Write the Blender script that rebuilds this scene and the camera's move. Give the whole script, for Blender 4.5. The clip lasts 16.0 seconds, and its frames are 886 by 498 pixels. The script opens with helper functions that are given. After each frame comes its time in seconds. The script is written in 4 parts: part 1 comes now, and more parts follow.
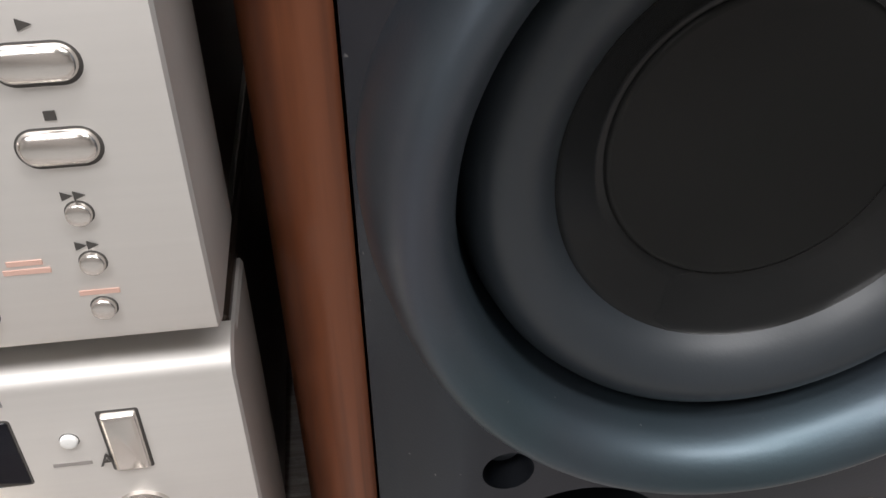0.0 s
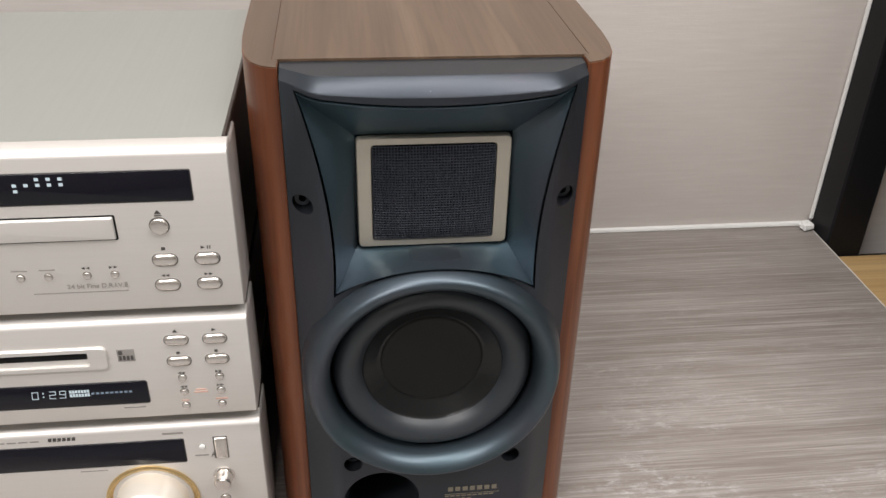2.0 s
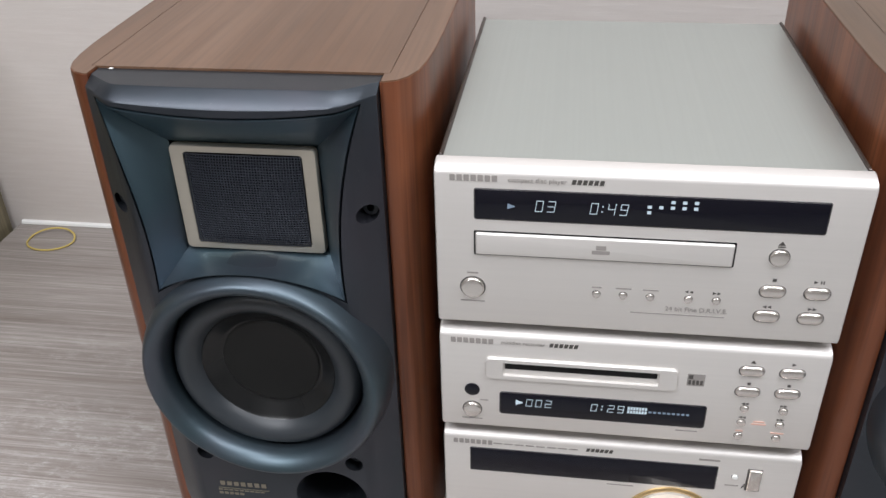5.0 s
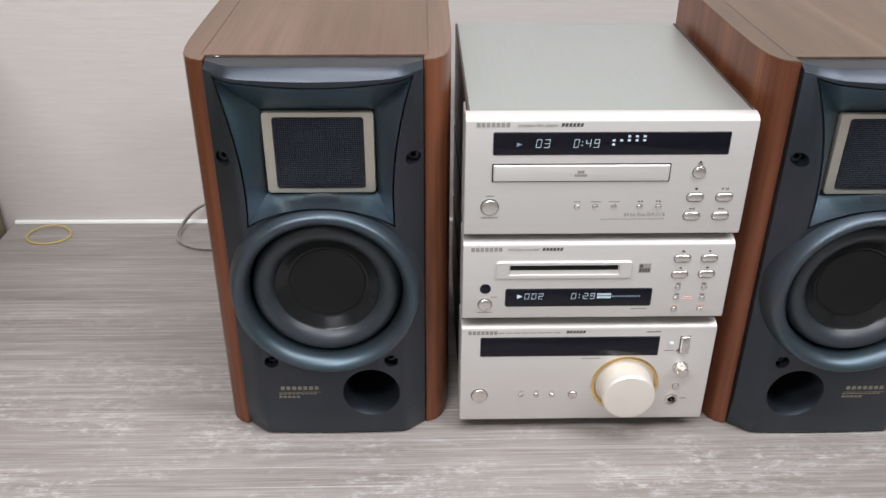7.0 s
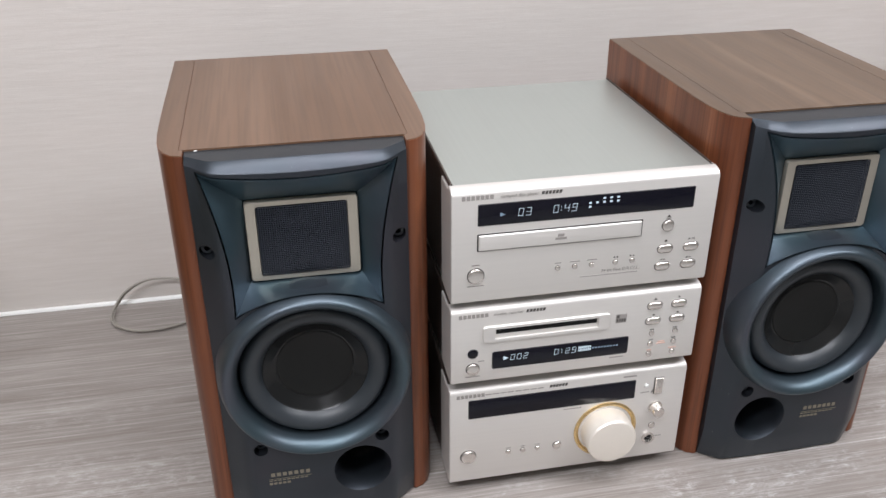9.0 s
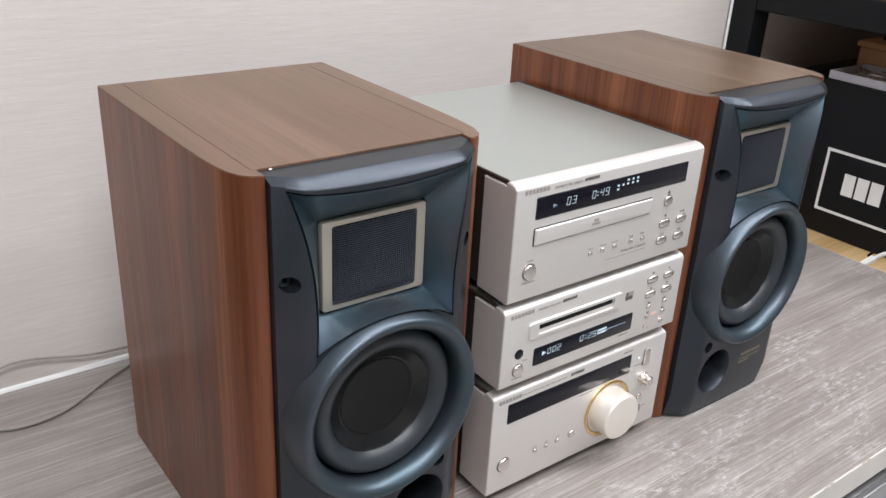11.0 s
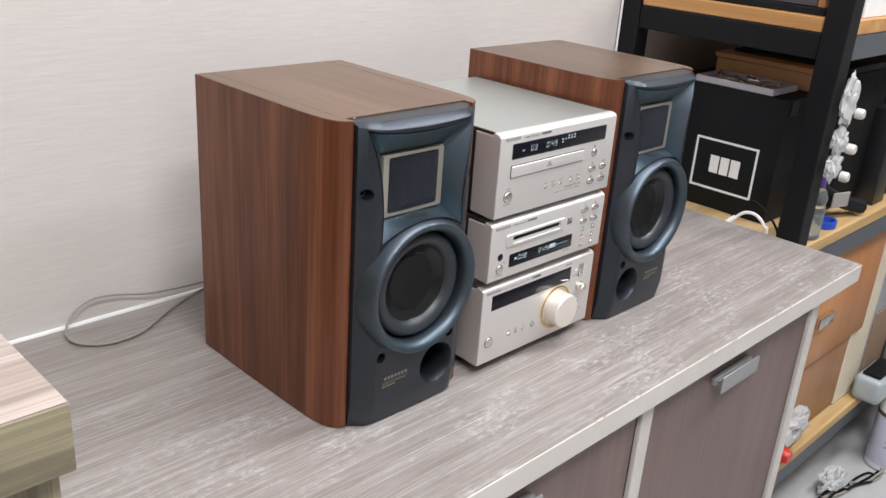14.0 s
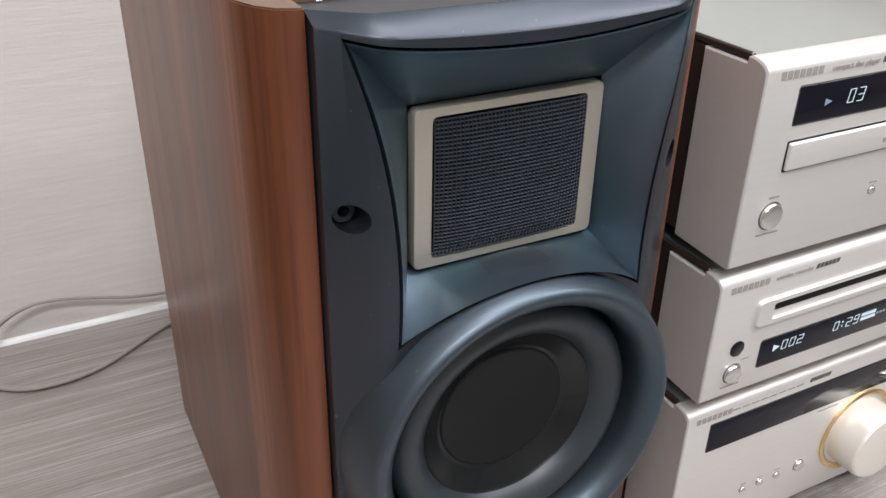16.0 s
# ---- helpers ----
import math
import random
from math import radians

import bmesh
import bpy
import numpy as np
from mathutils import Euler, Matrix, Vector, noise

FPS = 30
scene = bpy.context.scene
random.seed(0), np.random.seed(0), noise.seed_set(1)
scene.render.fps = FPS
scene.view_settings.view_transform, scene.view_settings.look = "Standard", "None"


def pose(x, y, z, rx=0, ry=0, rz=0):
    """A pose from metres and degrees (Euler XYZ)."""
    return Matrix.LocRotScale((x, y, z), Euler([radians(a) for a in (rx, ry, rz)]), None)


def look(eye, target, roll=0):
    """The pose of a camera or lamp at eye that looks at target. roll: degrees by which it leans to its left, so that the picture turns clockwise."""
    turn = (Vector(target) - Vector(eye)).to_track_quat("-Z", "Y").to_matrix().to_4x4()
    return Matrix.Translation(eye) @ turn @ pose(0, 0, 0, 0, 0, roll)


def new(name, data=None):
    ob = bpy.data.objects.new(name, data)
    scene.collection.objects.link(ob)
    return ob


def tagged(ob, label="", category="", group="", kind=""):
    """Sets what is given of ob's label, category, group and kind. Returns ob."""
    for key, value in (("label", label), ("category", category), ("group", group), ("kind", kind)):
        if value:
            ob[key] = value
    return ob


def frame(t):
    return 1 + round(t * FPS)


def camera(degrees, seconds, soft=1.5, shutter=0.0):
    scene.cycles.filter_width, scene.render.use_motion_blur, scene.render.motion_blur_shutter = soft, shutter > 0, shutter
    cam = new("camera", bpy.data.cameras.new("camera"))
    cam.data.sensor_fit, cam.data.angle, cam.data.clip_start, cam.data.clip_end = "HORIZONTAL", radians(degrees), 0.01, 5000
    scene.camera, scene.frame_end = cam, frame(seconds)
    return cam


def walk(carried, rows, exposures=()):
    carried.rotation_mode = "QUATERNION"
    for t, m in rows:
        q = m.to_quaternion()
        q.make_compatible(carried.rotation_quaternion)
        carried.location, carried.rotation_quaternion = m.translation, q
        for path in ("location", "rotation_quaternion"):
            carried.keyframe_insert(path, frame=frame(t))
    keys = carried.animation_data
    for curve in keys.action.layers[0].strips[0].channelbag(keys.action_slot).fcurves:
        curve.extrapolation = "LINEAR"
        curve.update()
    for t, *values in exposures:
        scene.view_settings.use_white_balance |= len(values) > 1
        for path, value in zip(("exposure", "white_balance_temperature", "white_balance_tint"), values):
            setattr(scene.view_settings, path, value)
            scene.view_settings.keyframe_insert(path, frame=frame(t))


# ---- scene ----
cam = camera(53.8, 16.0)
PATH = [
    (0, (0.131, -0.135, 0.98), (0.334, 1.48, -0.182), -1.0),
    (0.5, (0.139, -0.18, 1.021), (0.307, 1.453, -0.121), -2.5),
    (1, (0.133, -0.288, 1.115), (0.332, 1.372, 0.018), -1.1),
    (1.5, (0.149, -0.361, 1.184), (0.37, 1.337, 0.15), 0.2),
    (2, (0.163, -0.407, 1.224), (0.375, 1.292, 0.191), 1.4),
    (2.5, (0.19, -0.437, 1.244), (0.176, 1.27, 0.203), -0.9),
    (3, (0.147, -0.434, 1.254), (-0.083, 1.272, 0.236), -3.0),
    (3.5, (0.065, -0.418, 1.261), (-0.202, 1.28, 0.238), -2.8),
    (4, (0.012, -0.405, 1.254), (-0.25, 1.292, 0.23), -2.0),
    (4.5, (-0.01, -0.393, 1.244), (-0.277, 1.295, 0.205), -1.6),
    (5, (-0.042, -0.389, 1.236), (-0.302, 1.29, 0.182), -1.7),
    (5.2, (-0.059, -0.398, 1.244), (-0.28, 1.271, 0.165), -1.3),
    (7.3, (-0.163, -0.592, 1.275), (-0.041, 1.145, 0.291), 1.1),
    (7.5, (-0.179, -0.592, 1.282), (0.002, 1.131, 0.285), 1.8),
    (8, (-0.176, -0.628, 1.289), (0.06, 1.106, 0.322), 1.9),
    (8.5, (-0.186, -0.622, 1.31), (0.084, 1.121, 0.366), 0.8),
    (9, (-0.222, -0.567, 1.302), (0.121, 1.167, 0.365), -0.2),
    (9.2, (-0.266, -0.565, 1.292), (0.211, 1.149, 0.38), 1.4),
    (11.3, (-0.56, -0.424, 1.258), (0.6, 0.976, 0.425), 3.0),
    (11.5, (-0.608, -0.44, 1.261), (0.58, 0.937, 0.429), 3.3),
    (12, (-0.702, -0.471, 1.283), (0.56, 0.848, 0.465), 4.0),
    (12.5, (-0.746, -0.489, 1.292), (0.573, 0.788, 0.498), 4.3),
    (13, (-0.769, -0.509, 1.297), (0.597, 0.728, 0.52), 5.4),
    (13.5, (-0.774, -0.543, 1.29), (0.628, 0.663, 0.527), 5.9),
    (14, (-0.786, -0.591, 1.277), (0.545, 0.697, 0.522), 4.1),
    (14.5, (-0.72, -0.569, 1.257), (0.561, 0.777, 0.518), 3.7),
    (15, (-0.519, -0.405, 1.215), (0.524, 1.121, 0.45), 2.1),
    (15.5, (-0.447, -0.319, 1.198), (0.493, 1.212, 0.319), 2.6),
    (16, (-0.376, -0.245, 1.145), (0.443, 1.301, 0.175), 1.2),
]
EXPOSURES = [(0.0, 0.16, 6650, 10), (1.2, 0.24, 6950, 10), (2.0, 0.14, 6850, 10), (3.0, 0.22, 6500, 10), (3.6, 0.10, 6400, 10), (5.2, 0.14, 6350, 10), (7.3, 0.28, 6350, 10), (9.2, 0.26, 6350, 10), (11.3, 0.38, 6350, 10), (14.0, 0.44, 6400, 10), (16.0, 0.38, 6400, 10)]
walk(cam, [(t, look(eye, target, roll)) for t, eye, target, roll in PATH], EXPOSURES)

# ---- world and lamps ----
world = bpy.data.worlds.new("world")
world.use_nodes = True
world.node_tree.nodes["Background"].inputs[0].default_value = (0.8, 0.88, 1.0, 1)
world.node_tree.nodes["Background"].inputs[1].default_value = 0.1
scene.world = world

DESK = 0.75
WALL_Y = 0.398
CEIL = 2.55


def ceiling_lamp(x, y, sx, sy, watts, colour):
    data = bpy.data.lights.new("ceiling_panel_light", "AREA")
    data.shape, data.size, data.size_y, data.energy, data.color = "RECTANGLE", sx, sy, watts, colour
    ob = new("ceiling_panel_light", data)
    ob.matrix_basis = pose(x, y, CEIL - 0.03)
    return ob


ceiling_lamp(-0.85, -1.10, 1.2, 0.3, 32, (0.965, 0.965, 1.0))
ceiling_lamp(0.10, -0.36, 1.2, 0.3, 17, (0.965, 0.965, 1.0))
ceiling_lamp(1.25, -0.80, 1.2, 0.3, 27, (0.965, 0.965, 1.0))
ceiling_lamp(-1.00, -2.30, 1.2, 0.3, 10, (0.965, 0.965, 1.0))


# ---- materials ----
class Mat:
    """A small builder for a procedural material."""

    def __init__(self, name, colour=(0.5, 0.5, 0.5), rough=0.5, metal=0.0, spec=0.5):
        self.m = bpy.data.materials.new(name)
        self.m.use_nodes = True
        self.t = self.m.node_tree
        self.b = self.t.nodes["Principled BSDF"]
        self.b.inputs["Base Color"].default_value = (*colour, 1)
        self.b.inputs["Roughness"].default_value = rough
        self.b.inputs["Metallic"].default_value = metal
        self.b.inputs["Specular IOR Level"].default_value = spec
        self.height = None

    def node(self, kind, **values):
        n = self.t.nodes.new(kind)
        for k, v in values.items():
            n.inputs[k].default_value = v
        return n

    def link(self, a, b):
        self.t.links.new(a, b)

    def noise(self, scale, detail=4.0, stretch=(1, 1, 1), rough=0.55, distort=0.0):
        co = self.node("ShaderNodeTexCoord")
        mp = self.node("ShaderNodeMapping", Scale=stretch)
        self.link(co.outputs["Object"], mp.inputs["Vector"])
        n = self.node("ShaderNodeTexNoise", Scale=scale, Detail=detail, Roughness=rough, Distortion=distort)
        self.link(mp.outputs[0], n.inputs["Vector"])
        return n.outputs["Fac"]

    def ramp(self, fac, stops):
        r = self.node("ShaderNodeValToRGB")
        e = r.color_ramp.elements
        while len(e) < len(stops):
            e.new(0.5)
        for el, (p, c) in zip(e, stops):
            el.position = p
            el.color = (*c, 1) if len(c) == 3 else c
        self.link(fac, r.inputs[0])
        return r.outputs[0]

    def mix(self, fac, a, b, mode="MIX"):
        n = self.node("ShaderNodeMix")
        n.data_type, n.blend_type = "RGBA", mode
        for sock, v in ((n.inputs[0], fac), (n.inputs[6], a), (n.inputs[7], b)):
            if hasattr(v, "is_linked"):
                self.link(v, sock)
            else:
                sock.default_value = v if not isinstance(v, tuple) else (*v, 1)
        return n.outputs[2]

    def colour(self, out):
        self.link(out, self.b.inputs["Base Color"])
        return self

    def roughness(self, fac, lo, hi):
        n = self.node("ShaderNodeMapRange")
        n.inputs[3].default_value, n.inputs[4].default_value = lo, hi
        self.link(fac, n.inputs[0])
        self.link(n.outputs[0], self.b.inputs["Roughness"])
        return self

    def bump(self, fac, strength=0.2, dist=0.001):
        n = self.node("ShaderNodeBump", Strength=strength, Distance=dist)
        self.link(fac, n.inputs["Height"])
        if self.height is not None:
            self.link(self.height, n.inputs["Normal"])
        self.height = n.outputs[0]
        self.link(n.outputs[0], self.b.inputs["Normal"])
        return self


def g(v):
    return (v, v, v)


def wallpaper():
    m = Mat("wallpaper", rough=0.6, spec=0.35)
    streak = m.noise(1.0, 5, (18, 18, 260), 0.6)
    broad = m.noise(1.0, 3, (2.2, 2.2, 9))
    thread = m.noise(1.0, 2, (60, 60, 900))
    c = m.ramp(streak, [(0.22, (0.545, 0.498, 0.464)), (0.52, (0.578, 0.532, 0.498)), (0.78, (0.615, 0.573, 0.540))])
    c = m.mix(m.ramp(broad, [(0.35, g(0.0)), (0.7, g(0.3))]), c, (0.52, 0.50, 0.47))
    m.colour(c)
    m.roughness(broad, 0.5, 0.65)
    m.bump(streak, 0.22, 0.0010).bump(thread, 0.2, 0.0006)
    return m.m


def desk_laminate():
    m = Mat("desk_laminate", rough=0.4, spec=0.5)
    broad = m.noise(1.0, 4, (1.6, 30, 30), 0.6, 0.5)
    mid = m.noise(1.0, 4, (4.0, 290, 290), 0.65, 0.3)
    fine = m.noise(1.0, 3, (14.0, 760, 760), 0.6)
    c = m.ramp(broad, [(0.3, (0.218, 0.192, 0.174)), (0.5, (0.252, 0.225, 0.206)), (0.7, (0.300, 0.272, 0.252))])
    c = m.mix(m.ramp(mid, [(0.51, g(0.0)), (0.64, g(0.42))]), c, (0.44, 0.415, 0.395))
    c = m.mix(m.ramp(mid, [(0.36, g(0.26)), (0.48, g(0.0))]), c, (0.14, 0.115, 0.099))
    c = m.mix(m.ramp(fine, [(0.36, g(0.36)), (0.52, g(0.0))]), c, (0.13, 0.10, 0.085))
    c = m.mix(m.ramp(fine, [(0.56, g(0.0)), (0.68, g(0.28))]), c, (0.50, 0.475, 0.455))
    patch = m.noise(1.0, 5, (9.0, 20.0, 1), 0.65)
    rub = m.noise(1.0, 7, (70, 170, 1), 0.85, 0.3)
    scratch = m.noise(1.0, 5, (26, 620, 1), 0.7)
    near = m.node("ShaderNodeTexCoord")
    split = m.node("ShaderNodeSeparateXYZ")
    m.link(near.outputs["Object"], split.inputs[0])
    worn = m.node("ShaderNodeMapRange")
    worn.inputs[1].default_value, worn.inputs[2].default_value = 0.26, 0.02
    worn.inputs[3].default_value, worn.inputs[4].default_value = 0.10, 1.0
    m.link(split.outputs[1], worn.inputs[0])
    mask = m.mix(1.0, m.ramp(patch, [(0.46, g(0.0)), (0.60, g(1.0))]), m.ramp(rub, [(0.48, g(0.0)), (0.64, g(0.62))]), "MULTIPLY")
    mask = m.mix(1.0, mask, m.ramp(scratch, [(0.38, g(0.25)), (0.55, g(1.0))]), "MULTIPLY")
    mask = m.mix(1.0, mask, worn.outputs[0], "MULTIPLY")
    c = m.mix(mask, c, (0.64, 0.635, 0.625))
    line = m.noise(1.0, 2, (2.2, 340, 1), 0.5)
    c = m.mix(m.ramp(line, [(0.70, g(0.0)), (0.74, g(0.55))]), c, (0.55, 0.53, 0.51))
    m.colour(c)
    m.roughness(mid, 0.3, 0.5)
    m.bump(mid, 0.25, 0.0005).bump(fine, 0.2, 0.0003)
    return m.m


def grain(name, axis, dark, midc, light, rough=(0.3, 0.45), scale=1.0, shift=0.0, stripe=0.7, pores=0.35, wave=0.4):
    """Wood or wood-print laminate with its grain along one axis."""
    m = Mat(name, spec=0.35)

    def st(across, along):
        v = [across * scale] * 3
        v["xyz".index(axis)] = along * scale
        return tuple(v)

    broad = m.noise(1.0 + shift, 3, st(22, 1.1), 0.5, 0.3 + wave)
    mid = m.noise(1.0 + shift, 4, st(75, 2.2), 0.6, wave)
    fine = m.noise(1.0 + shift, 3, st(420, 9.0), 0.6)
    c = m.ramp(broad, [(0.32, dark), (0.5, midc), (0.7, light)])
    c = m.mix(m.ramp(mid, [(0.36, g(stripe)), (0.58, g(0.0))]), c, tuple(v * 0.5 for v in dark))
    c = m.mix(m.ramp(fine, [(0.36, g(pores)), (0.54, g(0.0))]), c, tuple(v * 0.45 for v in dark))
    m.colour(c)
    m.roughness(mid, *rough)
    m.bump(fine, 0.12, 0.0003)
    return m.m


def plastic(name, colour, rough=0.42, grainy=0.25, spec=0.5, metal=0.0):
    m = Mat(name, colour, rough, metal, spec)
    n = m.noise(1400, 2)
    w = m.noise(30, 4)
    c = m.mix(m.ramp(w, [(0.35, g(0.0)), (0.7, g(0.35))]), colour, tuple(v * 1.25 for v in colour))
    m.colour(c)
    m.roughness(w, rough * 0.85, rough * 1.15)
    if grainy:
        m.bump(n, grainy, 0.0002)
    return m.m


def brushed(name, colour, rough=0.33, metal=0.75, stretch=(4, 500, 500)):
    m = Mat(name, colour, rough, metal)
    n = m.noise(1.0, 3, stretch)
    w = m.noise(25, 3)
    m.colour(m.mix(m.ramp(n, [(0.3, g(0.0)), (0.7, g(0.25))]), colour, tuple(v * 0.88 for v in colour)))
    m.roughness(w, rough * 0.9, rough * 1.12)
    m.bump(n, 0.05, 0.0002)
    return m.m


def glow(name, colour, strength):
    m = Mat(name, (0.02, 0.02, 0.02), 0.4)
    m.b.inputs["Emission Color"].default_value = (*colour, 1)
    m.b.inputs["Emission Strength"].default_value = strength
    return m.m


def clear(name, colour, rough=0.05):
    m = Mat(name, colour, rough)
    m.b.inputs["Transmission Weight"].default_value = 0.9
    m.b.inputs["IOR"].default_value = 1.4
    return m.m


M_WALL = wallpaper()
M_DESK = desk_laminate()
M_EDGE = plastic("edge_band", (0.55, 0.52, 0.48), 0.45, 0.1)
M_DOOR = grain("door_laminate", "z", (0.165, 0.112, 0.103), (0.182, 0.126, 0.116), (0.202, 0.142, 0.131), (0.35, 0.5), 1.0, 0.0, 0.22, 0.22)
M_SIDE = grain("walnut_side", "z", (0.098, 0.029, 0.0125), (0.176, 0.0575, 0.0250), (0.272, 0.102, 0.048), (0.26, 0.38), 0.75, 0.0, 0.30, 0.42, 1.6)
M_TOP = grain("walnut_top", "y", (0.118, 0.065, 0.038), (0.150, 0.087, 0.054), (0.190, 0.115, 0.075), (0.24, 0.36), 0.7, 0.0, 0.30, 0.30, 0.8)
M_TOPGREYER = grain("greyer_walnut_top", "y", (0.100, 0.063, 0.040), (0.130, 0.084, 0.054), (0.172, 0.116, 0.078), (0.25, 0.38), 0.8, 0.3, 0.40, 0.30, 0.8)


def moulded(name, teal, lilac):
    """Dark pearl-painted moulded plastic with specks of dust; reflected teal and lilac are put into its colour."""
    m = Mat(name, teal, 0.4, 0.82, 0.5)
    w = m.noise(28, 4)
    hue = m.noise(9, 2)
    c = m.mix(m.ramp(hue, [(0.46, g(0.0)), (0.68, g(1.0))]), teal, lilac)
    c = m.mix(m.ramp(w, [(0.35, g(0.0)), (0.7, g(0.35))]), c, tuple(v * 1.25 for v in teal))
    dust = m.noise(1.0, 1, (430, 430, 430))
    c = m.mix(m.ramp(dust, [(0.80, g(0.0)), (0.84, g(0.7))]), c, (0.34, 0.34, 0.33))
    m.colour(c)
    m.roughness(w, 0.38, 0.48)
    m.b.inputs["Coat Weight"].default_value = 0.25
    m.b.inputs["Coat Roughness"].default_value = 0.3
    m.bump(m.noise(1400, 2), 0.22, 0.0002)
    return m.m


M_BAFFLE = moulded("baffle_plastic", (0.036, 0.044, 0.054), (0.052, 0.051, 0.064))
# Brighter copies of the baffle plastic, the sheen of horn and ring painted in.
M_HORN = moulded("horn_plastic_lit", (0.066, 0.108, 0.132), (0.098, 0.098, 0.122))
M_RING = moulded("woofer_ring_plastic_lit", (0.056, 0.084, 0.100), (0.082, 0.080, 0.102))
M_RUBBER = plastic("surround_rubber", (0.019, 0.0235, 0.028), 0.42, 0.1, 0.5)
M_CONE = plastic("cone", (0.0085, 0.009, 0.0092), 0.24, 0.03, 0.3)
M_CAP = plastic("dust_cap", (0.0085, 0.0088, 0.0085), 0.42, 0.05, 0.2)
M_BLACK = plastic("matt_black", (0.006, 0.006, 0.006), 0.7, 0.1, 0.2)
M_WIRE = plastic("black_mesh_wire", (0.028, 0.032, 0.042), 0.45, 0.0, 0.5)
M_FRAME = brushed("tweeter_frame_metal", (0.50, 0.46, 0.39), 0.36, 0.7)
M_ALU = brushed("champagne_aluminium", (0.70, 0.675, 0.645), 0.46, 0.6)
M_PLATE = brushed("silver_top_plate", (0.50, 0.535, 0.51), 0.34, 0.75, (500, 4, 500))
M_CHASSIS = plastic("bronze_chassis", (0.045, 0.034, 0.028), 0.3, 0.05, 0.5, 0.4)
M_GLASS = Mat("display_glass", (0.004, 0.004, 0.008), 0.08, 0, 0.3).m
M_CHROME = brushed("button_metal", (0.72, 0.68, 0.64), 0.2, 0.95, (60, 60, 60))
M_SATIN = brushed("satin_handle", (0.42, 0.42, 0.42), 0.42, 0.7, (60, 60, 60))
M_GOLD = brushed("gold_knob", (0.80, 0.748, 0.675), 0.4, 0.45, (60, 60, 60))
M_GOLDRIM = brushed("gold_rim", (0.75, 0.55, 0.27), 0.22, 0.95, (60, 60, 60))
M_INK = Mat("dark_ink", (0.06, 0.055, 0.05), 0.6).m
M_INKPALE = Mat("grey_ink", (0.27, 0.25, 0.235), 0.6).m
M_INKRED = Mat("orange_ink", (0.62, 0.40, 0.33), 0.6).m
M_INKGOLD = Mat("gold_ink", (0.21, 0.19, 0.145), 0.45, 0.3).m
M_DIGIT = glow("display_digit", (0.75, 0.90, 1.0), 0.65)
M_DIGITDIM = glow("display_digit_dim", (0.55, 0.75, 1.0), 0.30)
M_BOXBLACK = plastic("black_paint", (0.0070, 0.0080, 0.0095), 0.5, 0.3, 0.2)
M_WHITE = plastic("white_paint", (0.75, 0.75, 0.73), 0.45, 0.0)
M_STEEL = plastic("black_steel", (0.0065, 0.0068, 0.008), 0.42, 0.1, 0.2)
# Lighter copy of the black steel: gloss on the front beams put into the colour.
M_STEELLIT = plastic("black_steel_lit", (0.075, 0.085, 0.092), 0.45, 0.1, 0.45)
M_PINE = grain("pine_board", "y", (0.40, 0.20, 0.065), (0.50, 0.27, 0.10), (0.58, 0.35, 0.15), (0.4, 0.55), 0.7, 0.0, 0.25, 0.2)
M_PINEX = grain("pine_board_long", "x", (0.46, 0.29, 0.12), (0.55, 0.37, 0.17), (0.62, 0.45, 0.24), (0.4, 0.55), 0.7, 0.0, 0.25, 0.2)
M_FLOOR = plastic("floor_tile", (0.42, 0.42, 0.41), 0.25, 0.0)
M_CEIL = plastic("ceiling_paint", (0.78, 0.78, 0.76), 0.8, 0.1)
M_ROOM = plastic("room_paint", (0.42, 0.40, 0.38), 0.8, 0.1)
M_CABLE = clear("clear_cable", (0.55, 0.55, 0.50), 0.25)
M_COPPER = plastic("cable_core", (0.26, 0.24, 0.21), 0.4, 0.0, 0.5)


# ---- mesh helpers ----
def thing(name, at, label, category, group="", kind=""):
    ob = new(name)
    ob.location = at
    ob.empty_display_size = 0.02
    return tagged(ob, label, category, group, kind)


def finish(bm, smooth):
    bmesh.ops.recalc_face_normals(bm, faces=bm.faces)
    if smooth:
        for f in bm.faces:
            f.smooth = True
        for e in bm.edges:
            if len(e.link_faces) == 2 and e.calc_face_angle(0) > radians(smooth):
                e.smooth = False


def mesh_from(name, bm, material, smooth=35):
    finish(bm, smooth)
    me = bpy.data.meshes.new(name)
    bm.to_mesh(me)
    bm.free()
    for m in material if isinstance(material, list) else [material]:
        me.materials.append(m)
    return me


def part(name, bm, material, parent=None, label="", smooth=35):
    ob = new(name, mesh_from(name, bm, material, smooth))
    ob.parent = parent
    return tagged(ob, label)


def box(x0, x1, y0, y1, z0, z1, bevel=0.0, seg=2, bm=None):
    bm = bm or bmesh.new()
    made = bmesh.ops.create_cube(bm, size=1)["verts"]
    bmesh.ops.transform(bm, verts=made, matrix=Matrix.LocRotScale(((x0 + x1) / 2, (y0 + y1) / 2, (z0 + z1) / 2), None, (x1 - x0, y1 - y0, z1 - z0)))
    if bevel:
        edges = list({e for v in made for e in v.link_edges})
        bmesh.ops.bevel(bm, geom=edges, offset=bevel, segments=seg, profile=0.5, affect="EDGES")
    return bm


